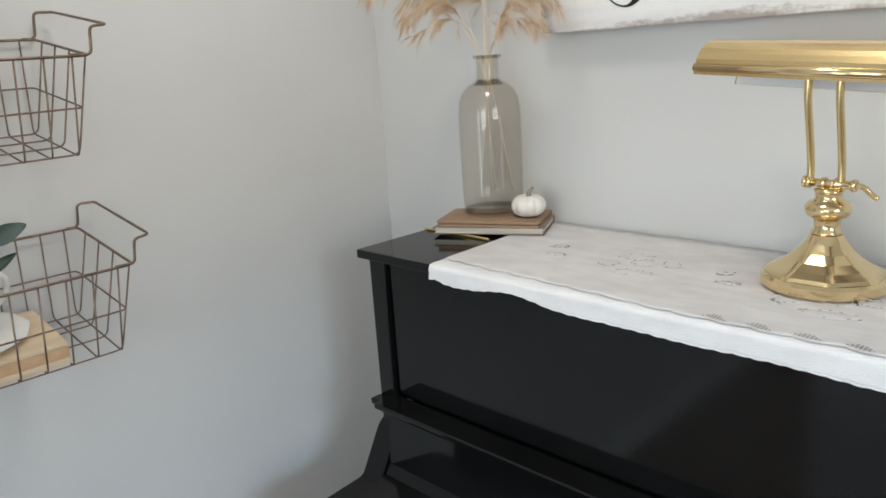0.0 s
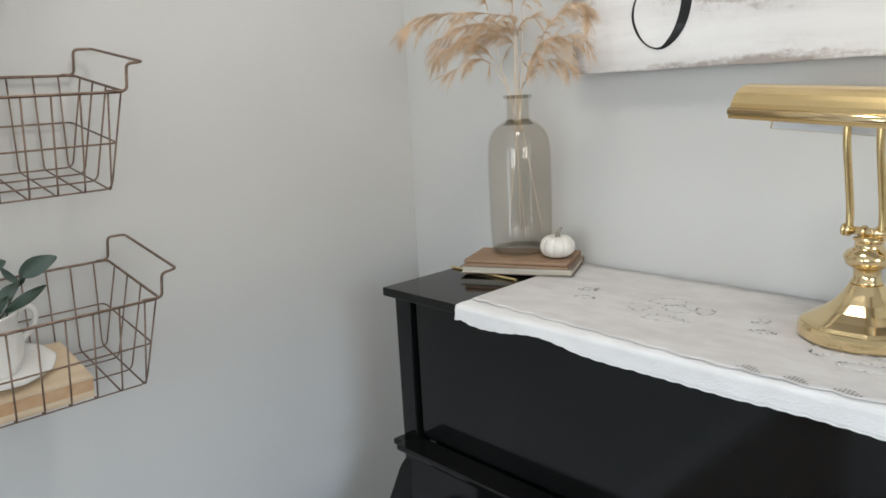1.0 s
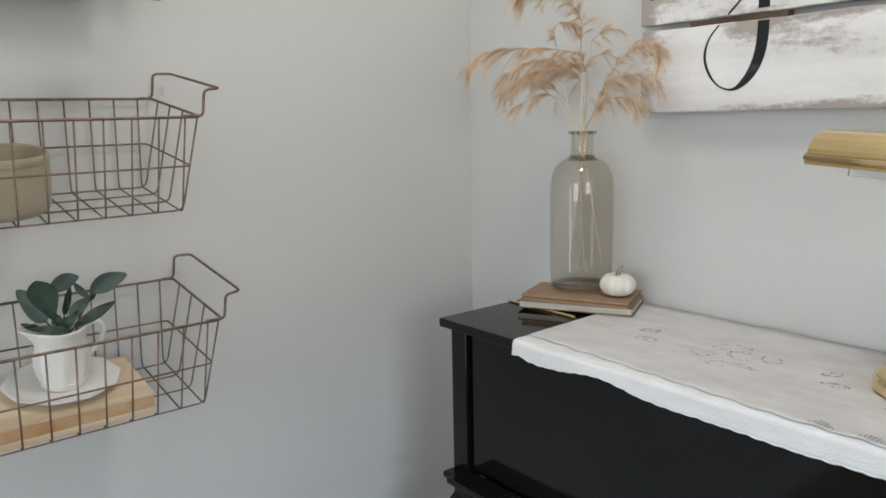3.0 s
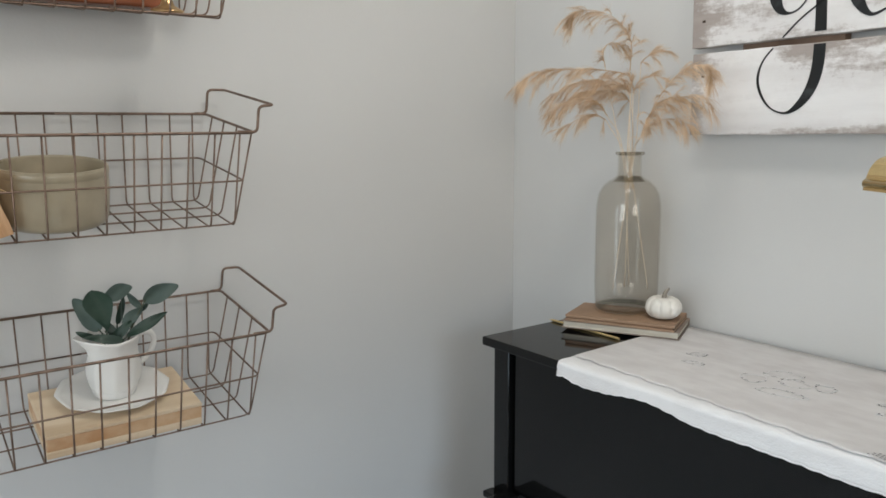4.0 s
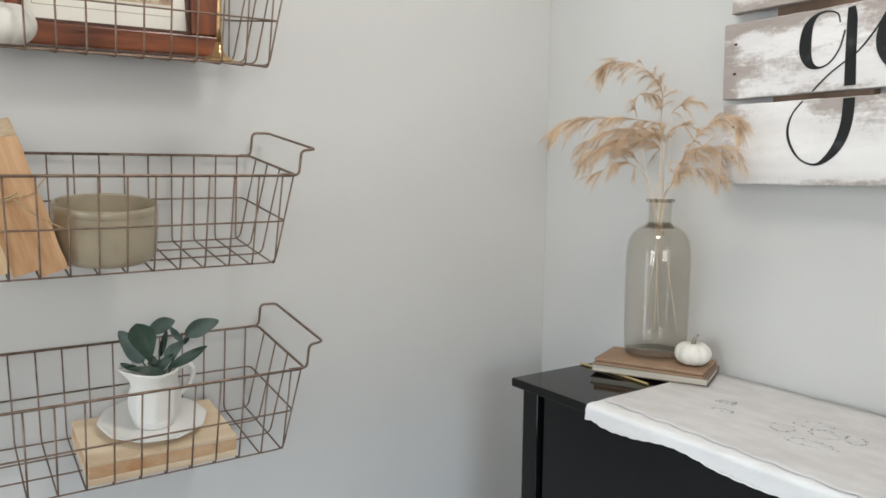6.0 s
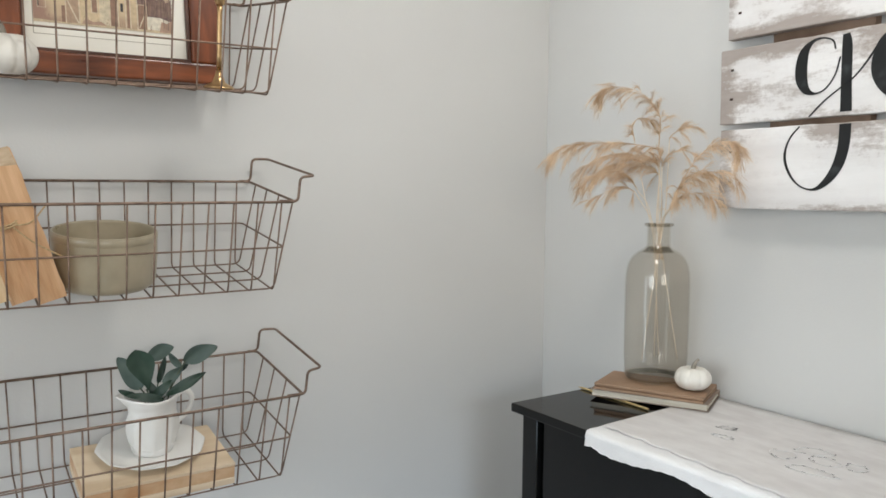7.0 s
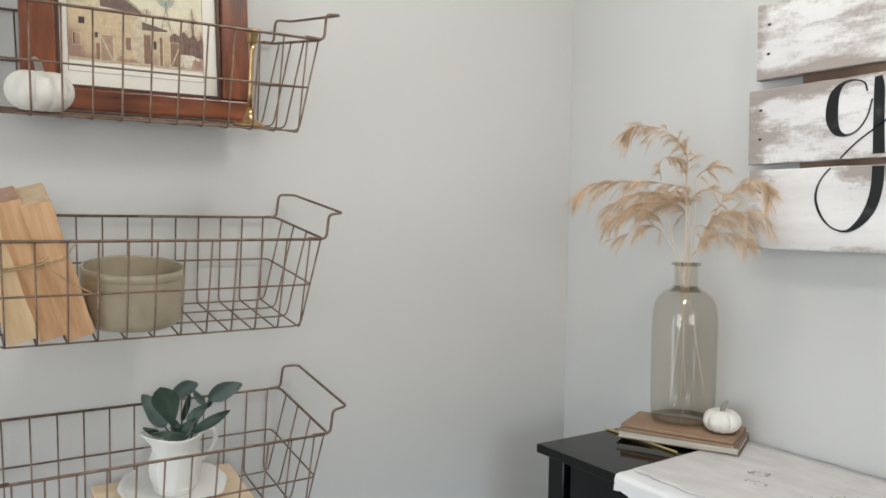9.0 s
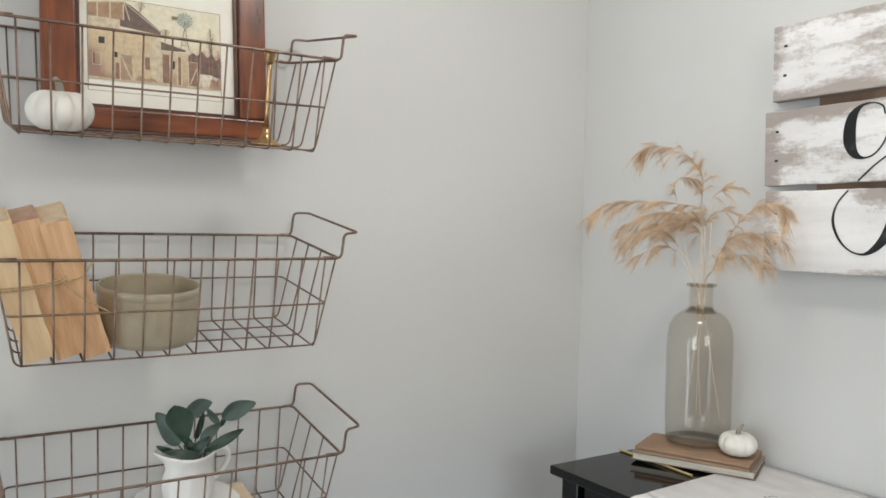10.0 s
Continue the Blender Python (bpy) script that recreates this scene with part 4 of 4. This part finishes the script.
dish = lathe(bmesh.new(), [(0, 0.001), (0.045, 0), (0.05, 0.002), (0.075, 0.006), (0.089, 0.013), (0.0905, 0.0145), (0.089, 0.0155), (0.082, 0.0125), (0.074, 0.010), (0.068, 0.0092), (0.050, 0.0055), (0, 0.005)], 80)
for v in dish.verts:
    rad = v.co.xy.length
    if rad > 0.06:
        a = (math.atan2(v.co.y, v.co.x) + 0.1) % (math.pi / 5) - math.pi / 10
        k = 1 + 0.75 * (math.cos(math.pi / 10) / math.cos(a) / 0.975 - 1)
        v.co.x, v.co.y = v.co.x * k, v.co.y * k
part("dish", dish, IRONSTONE, saucer, smooth=True)


def pitcher():
    p = thing("pitcher", SAU @ pose(0.002, 0.0, 0.0055) @ Matrix.Diagonal((0.97, 0.97, 1.06, 1)), "white ironstone pitcher holding eucalyptus on the saucer", "pitcher")
    prof = [(0, 0), (0.034, 0), (0.036, 0.003), (0.036, 0.008), (0.041, 0.02), (0.0445, 0.036), (0.0435, 0.054), (0.0405, 0.068), (0.040, 0.080), (0.0425, 0.092), (0.0445, 0.098), (0.0435, 0.1), (0.0405, 0.097), (0.037, 0.085), (0.037, 0.07), (0.041, 0.05), (0.041, 0.03), (0.033, 0.008), (0, 0.006)]
    bm = lathe(bmesh.new(), prof, 64)
    for v in bm.verts:
        rad = math.hypot(v.co.x, v.co.y)
        if 0.006 < v.co.z < 0.066 and rad > 0.03:
            a = (math.atan2(v.co.y, v.co.x) + 0.2) % (math.pi / 4) - math.pi / 8
            k = 0.975 * math.cos(math.pi / 8) / math.cos(a) / 0.945
            v.co.x *= k
            v.co.y *= k
        if v.co.z > 0.07:
            a = math.atan2(v.co.y, -v.co.x)
            s = math.exp(-((a / 0.42) ** 2)) * ((v.co.z - 0.07) / 0.03) ** 1.5
            r = math.hypot(v.co.x, v.co.y)
            if r > 0.01:
                v.co.x -= 0.020 * s
                v.co.z += 0.003 * s
            v.co.z += 0.004 * max(0, math.cos(a + math.pi)) * ((v.co.z - 0.07) / 0.03)
    part("body", bm, IRONSTONE, p, smooth=True)
    part("foot_ring", lathe(bmesh.new(), [(0.036, 0.0092), (0.0385, 0.0105), (0.036, 0.012)], 48), IRONSTONE, p, smooth=True)
    part("handle", tube(bmesh.new(), smooth_line([(0.038, 0, 0.088), (0.050, 0, 0.0965), (0.063, 0, 0.094), (0.069, 0, 0.080), (0.062, 0, 0.060), (0.0425, 0, 0.042)], 6), 0.0048, 10), IRONSTONE, p, smooth=True)


pitcher()


def leaf_mesh(ln, w, curl, seed, broad):
    bm = bmesh.new()
    rng = random.Random(seed)
    nu, nv = 12, 6
    g = []
    for i in range(nu + 1):
        u = 0.5 - 0.5 * math.cos(math.pi * i / nu)
        half = w * 0.5 * (math.sin(math.pi * u ** broad) ** 0.6 if 0 < u < 1 else 0.02)
        row = []
        for k in range(nv + 1):
            s = 2 * k / nv - 1
            row.append(bm.verts.new((half * s * (1 + 0.06 * math.sin(7 * u + seed * 1.7)) + 0.08 * w * math.sin(3 * u + seed), ln * u, curl * ln * (u * u) * -0.5 + abs(s) ** 1.5 * half * 0.35 + 0.0022 * math.sin(5 * u + 2 * s + seed))))
        g.append(row)
    for i in range(nu):
        for k in range(nv):
            bm.faces.new((g[i][k], g[i][k + 1], g[i + 1][k + 1], g[i + 1][k]))
    return bm


MOUTH = (SAU @ pose(0.006, 0, 0.106)).translation
sprig = thing("eucalyptus_sprig", pose(*MOUTH), "dusty green eucalyptus leaves in the white pitcher", "plant")
UP = Vector((0, 0, 1))
RL, FL = Vector((0.98, -0.2, 0)), Vector((0.2, 0.98, 0))
# foot and tip (across, up), width, depth of foot and tip, tilt of the blade, all in millimetres; then the side that shows
LEAVES = ((-26, 14, -67, 76, 37, 4, 12, 0.1, LEAFPALE), (-16, 12, -30, 94, 50, -8, -16, 0.25, LEAF), (-14, 74, 36, 88, 31, 20, 22, 0.35, LEAFPALE), (54, 64, 118, 88, 34, 4, 0, 0.15, LEAFPALE),
          (-34, 4, -66, 18, 13, -6, -10, 0.2, LEAF), (14, -2, -53, 14, 19, -26, -34, 0.9, LEAF), (19, 2, 90, 44, 21, -14, -20, 0.7, LEAF), (13, 26, 52, 50, 22, -4, 4, 0.5, LEAFPALE),
          (4, 24, 21, 72, 14, 2, 6, -0.2, LEAF), (49, 50, 28, 80, 15, 10, 14, -0.2, LEAFPALE), (48, 42, 65, 60, 9, 8, 10, 0.1, LEAF), (-2, -4, 27, 32, 20, -10, -14, 0.5, LEAF), (6, -4, -18, 30, 18, -4, -2, 0.1, LEAF))
for k, (x0, z0, x1, z1, w, d0, d1, tip_up, skin) in enumerate(LEAVES):
    p0 = RL * (x0 * 0.00088) + UP * (z0 * 0.00088) + FL * (d0 * 0.001)
    p1 = RL * (x1 * 0.00088) + UP * (z1 * 0.00088) + FL * (d1 * 0.001)
    ay = (p1 - p0).normalized()
    az = (-FL + UP * tip_up)
    az = (az - ay * az.dot(ay)).normalized()
    ax = ay.cross(az)
    lf = part("leaf", leaf_mesh((p1 - p0).length * 1.04, w * 0.00088, 0.12, k, 1.9 if k == 1 else 0.8), skin, sprig, smooth=True)
    lf.matrix_basis = Matrix.Translation(p0) @ Matrix((ax, ay, az)).transposed().to_4x4()
    part("leaf_stem", tube(bmesh.new(), smooth_line([(p0.x * 0.2, p0.y * 0.2, -0.06), (p0.x * 0.55, p0.y * 0.55, p0.z * 0.4 - 0.012), p0 + ay * 0.004], 5), 0.0012, 6), LEAFSTEM, sprig, smooth=True)

# top basket: picture, pumpkin, candlestick
PW, PH = 0.374, 0.36
pic = thing("framed_picture", TOP @ pose(0.0035, -0.078, BZ + 0.0035) @ pose(0, 0, 0, -12.5, 0, 0), "mahogany framed farm print leaning in the wire basket", "picture")
FW, FB = 0.052, 0.037
hw = PW / 2


def frame_bar(x0, x1, z0, z1, m):
    return part("frame_bar", boxed(x0, x1, -0.022, 0.0, z0, z1, bevel=0.004, seg=3), m, pic)


frame_bar(-hw, hw, 0, FB, MAHOGX)
frame_bar(-hw, hw, PH - FW, PH, MAHOGX)
frame_bar(-hw, -hw + FW, FB + 0.0002, PH - FW - 0.0002, MAHOG)
frame_bar(hw - FW, hw, FB + 0.0002, PH - FW - 0.0002, MAHOG)
for a in ((-hw + FW, hw - FW, FB, FB + 0.006), (-hw + FW, hw - FW, PH - FW - 0.006, PH - FW), (-hw + FW, -hw + FW + 0.006, FB, PH - FW), (hw - FW - 0.006, hw - FW, FB, PH - FW)):
    part("liner", boxed(a[0], a[1], -0.016, -0.004, a[2], a[3], bevel=0.001), LINER, pic)
part("mat_board", boxed(-hw + FW - 0.004, hw - FW + 0.004, -0.008, -0.0065, FB - 0.004, PH - FW + 0.004), MATB, pic)
part("back_board", boxed(-hw + 0.01, hw - 0.01, -0.006, -0.001, 0.01, PH - 0.01), BATTEN, pic)


def paint(name, rgb, y, polys, soft=0.74, other=None, slope=(0, 0), start=0.0):
    """Painted shapes of one colour in the print, or of two that run into one another along a slope."""
    bm = bmesh.new()
    for poly in polys:
        bm.faces.new([bm.verts.new((x * 1.045 - 0.004, y, z - 0.015)) for x, z in poly])
    bmesh.ops.recalc_face_normals(bm, faces=bm.faces)
    m = mat("print_" + name, tuple(c * soft for c in rgb), tuple(min(c * 1.08, 1) for c in rgb), 110, 0.7, lo=0.3, hi=0.65)
    if other:
        n, l = m.node_tree.nodes, m.node_tree.links
        p = n["Principled BSDF"]
        tc, sep, no, mx = n.new("ShaderNodeTexCoord"), n.new("ShaderNodeSeparateXYZ"), n.new("ShaderNodeTexNoise"), n.new("ShaderNodeMixRGB")
        ax, az, am = n.new("ShaderNodeMath"), n.new("ShaderNodeMath"), n.new("ShaderNodeMath")
        l.new(tc.outputs["Object"], sep.inputs[0])
        no.inputs["Scale"].default_value, no.inputs["Detail"].default_value = 55, 5
        l.new(tc.outputs["Object"], no.inputs["Vector"])
        ax.operation, ax.inputs[1].default_value, ax.inputs[2].default_value = "MULTIPLY_ADD", slope[0], start
        az.operation, az.inputs[1].default_value = "MULTIPLY_ADD", slope[1]
        am.operation, am.use_clamp, am.inputs[1].default_value = "MULTIPLY_ADD", True, 2.2
        l.new(sep.outputs[0], ax.inputs[0])
        l.new(sep.outputs[2], az.inputs[0])
        l.new(ax.outputs[0], az.inputs[2])
        l.new(no.outputs["Fac"], am.inputs[0])
        l.new(az.outputs[0], am.inputs[2])
        l.new(am.outputs[0], mx.inputs[0])
        l.new(p.inputs["Base Color"].links[0].from_socket, mx.inputs[1])
        mx.inputs[2].default_value = (*other, 1)
        l.new(mx.outputs[0], p.inputs["Base Color"])
    ob = part("print_" + name, bm, m, pic)
    if len(polys) > 1:
        tagged(ob, kind="stuff")


# the print: u and v run from 0 to 100 across and up inside its ruled border
def spot(u, v):
    return -0.1075 + u * 0.00212, 0.0822 + v * 0.00160


def patch(*uv):
    return [spot(u, v) for u, v in uv]


def block(u0, u1, v0, v1):
    return patch((u0, v0), (u1, v0), (u1, v1), (u0, v1))


def bar(u0, v0, u1, v1, wide):
    """A straight painted line between two spots."""
    a, b = Vector(spot(u0, v0)), Vector(spot(u1, v1))
    e = (b - a).normalized().orthogonal() * wide * 0.001
    return [tuple(a - e), tuple(b - e), tuple(b + e), tuple(a + e)]


def ruled(u0, u1, v0, v1, wide):
    return [bar(u0, v0, u1, v0, wide), bar(u0, v1, u1, v1, wide), bar(u0, v0, u0, v1, wide), bar(u1, v0, u1, v1, wide)]


paint("border", (0.22, 0.17, 0.11), -0.0083, ruled(0, 100, 0, 100, 0.45))
paint("sky", (0.68, 0.63, 0.48), -0.0084, [block(0.4, 99.6, 12, 99.4)], 0.93, (0.60, 0.44, 0.31), (6, -28), 3.1)
paint("barn_wall", (0.60, 0.47, 0.30), -0.0088, [block(0.4, 53, 12.5, 66)], 0.84, (0.33, 0.20, 0.15), (-24, -26), 0.25)
paint("siding", (0.62, 0.53, 0.38), -0.0089, [block(0.4, 23, 65.5, 78), block(46, 53, 13, 64)])
paint("loft", (0.38, 0.24, 0.15), -0.0090, [patch((0.4, 78), (26, 78), (26, 97), (0.4, 92))], 0.74, (0.20, 0.13, 0.10), (14, 0), -1.0)
paint("barn_roof", (0.17, 0.12, 0.10), -0.0091, [patch((26, 98), (33, 93), (45, 80), (53, 71), (53, 67), (23, 71), (23, 78), (26, 78)), patch((53, 60), (72, 54), (72, 52), (62, 51), (53, 51))])
paint("door_dusk", (0.42, 0.29, 0.20), -0.0092, [block(22.5, 31.7, 13, 41)])
paint("shed", (0.58, 0.45, 0.29), -0.0092, [block(53.2, 74, 13, 50)], 0.8, (0.36, 0.23, 0.16), (0, -40), 3.2)
paint("thicket", (0.19, 0.12, 0.11), -0.0090, [patch((74, 27), (100, 24), (100, 50), (96, 46), (93, 53), (89, 48), (85, 55), (81, 49), (78, 52), (74, 48))], 0.74, (0.48, 0.31, 0.23), (0, 55), -10.2)
paint("snow", (0.70, 0.64, 0.52), -0.0093, [patch((80, 15), (100, 15), (100, 25), (91, 29), (80, 29))])
paint("open_bays", (0.27, 0.16, 0.11), -0.0094, [block(54, 59, 13, 46), block(66, 68, 13, 45), block(74, 81, 14, 41), block(19.5, 22, 13, 31), block(40.5, 44.6, 27, 41)])
paint("windows", (0.045, 0.04, 0.04), -0.0096, [block(7.6, 11.8, 50, 57), block(18.7, 20.8, 37, 42.5), block(61.3, 63.3, 31, 40), block(3.6, 4.4, 28, 40)])
paint("timber", (0.64, 0.54, 0.39), -0.0095, [bar(u, 78, u, 95, 0.9) for u in (7, 16, 25.5)] + [bar(0.4, 92, 26, 98, 0.9), bar(26, 98, 30, 78, 0.7), bar(22.5, 41, 31, 14, 1.1), bar(75, 16, 81, 36, 0.9)]
      + [bar(u, 13, u, 47, 0.8) for u in (53.5, 59.5, 65, 68.5, 73.6)] + ruled(22.5, 31.7, 13, 41, 0.8) + ruled(40.5, 44.6, 27, 41, 0.5) + ruled(7.6, 11.8, 50, 57, 0.6) + ruled(74, 81, 14, 41, 0.6) + ruled(3.5, 9, 27, 40, 0.5))
paint("eaves", (0.66, 0.57, 0.42), -0.00955, [bar(0.4, 66, 53, 66.5, 1.0), bar(53, 48.5, 74, 48, 1.5), bar(26, 97, 53, 70, 0.6), bar(53, 60, 72, 54, 0.5), bar(9.7, 50, 9.7, 57, 0.3), bar(0.4, 72, 22, 72, 0.4)])
paint("yard", (0.56, 0.45, 0.30), -0.0096, [patch((0.4, 12), (100, 12), (100, 16), (74, 13.5), (50, 15), (24, 13.5), (0.4, 15))])
paint("brush", (0.40, 0.26, 0.19), -0.00965, [patch((90, 13), (100, 13), (100, 27), (96, 23), (92, 25)), patch((33, 14), (51, 14), (47, 18), (41, 17), (36, 20))])
rng = random.Random(8)
strokes = []
for k in range(46):
    u, v = rng.uniform(1, 99), rng.uniform(13, 17)
    strokes.append(bar(u, v, u + rng.uniform(-1.2, 1.2), v + rng.uniform(2, 7), 0.22))
for k in range(60):
    u = rng.uniform(75, 99.5)
    strokes.append(bar(u, 30, u + rng.uniform(-1.5, 1.5), rng.uniform(44, 58), 0.2))
for k in range(34):
    u = rng.uniform(1, 52)
    v = rng.uniform(16, 60)
    strokes.append(bar(u, v, u + rng.uniform(-0.3, 0.3), v - rng.uniform(3, 10), 0.16))
paint("brush_strokes", (0.34, 0.22, 0.16), -0.0097, strokes)
blades = []
for k in range(14):
    a = 2 * math.pi * k / 14
    blades.append(patch(*[(71.6 + r * math.cos(a + t) / 2.12, 87 + r * math.sin(a + t) / 1.60) for r, t in ((3, -0.1), (13.5, -0.14), (13.5, 0.14), (3, 0.1))]))
paint("windmill", (0.34, 0.41, 0.38), -0.0098, blades)
paint("mill_tower", (0.28, 0.20, 0.15), -0.00975, [bar(71.4, 78, 67.8, 54, 0.5), bar(71.8, 78, 74.7, 54, 0.5), bar(70, 66, 73.4, 66, 0.4), bar(69, 59, 74, 59, 0.4), bar(70, 66, 74, 59, 0.3), bar(71.6, 87, 71.6, 76, 0.5), block(61.5, 66.5, 86, 90)])
limbs = []
for u, v0, v1, lean in ((94, 18, 66, -3), (97, 16, 52, 2), (91, 44, 72, 2.5), (93, 52, 82, -1.5), (37, 84, 99, 2), (56, 60, 74, 1)):
    limbs.append(bar(u, v0, u + lean, v1, 0.55))
    for f in (0.4, 0.55, 0.7, 0.85):
        for sgn in (-1, 1):
            limbs.append(bar(u + lean * f, v0 + (v1 - v0) * f, u + lean * f + sgn * 5 * (1.15 - f), v0 + (v1 - v0) * f + 8 * (1.2 - f), 0.28))
paint("bare_trees", (0.24, 0.17, 0.13), -0.0099, limbs)

pumpkin("pumpkin", TOP @ pose(-0.166, -0.182, BZ + 0.003), 0.048, 0.066, 10, "white ribbed pumpkin beside the framed picture", 0.022, -0.008, "white pumpkins")
stick = thing("candlestick", TOP @ pose(0.163, -0.165, BZ + 0.003) @ Matrix.Diagonal((1, 1, 0.95, 1)), "slender aged brass candlestick beside the framed picture", "candlestick")
part("foot", lathe(bmesh.new(), [(0, 0), (0.026, 0), (0.027, 0.003), (0.022, 0.006), (0.012, 0.011), (0.0075, 0.022), (0.005, 0.034), (0, 0.034)], 28), OLDBRASS, stick, smooth=True)
part("stem", lathe(bmesh.new(), [(0, 0.0342), (0.0046, 0.0342), (0.0042, 0.06), (0.0042, 0.135), (0.005, 0.148), (0, 0.148)], 20), OLDBRASS, stick, smooth=True)
part("cup", lathe(bmesh.new(), [(0, 0.1482), (0.006, 0.1482), (0.0085, 0.152), (0.0095, 0.164), (0.0105, 0.170), (0.0145, 0.172), (0.0145, 0.1745), (0.010, 0.1745), (0.0085, 0.165), (0, 0.160)], 24), OLDBRASS, stick, smooth=True)
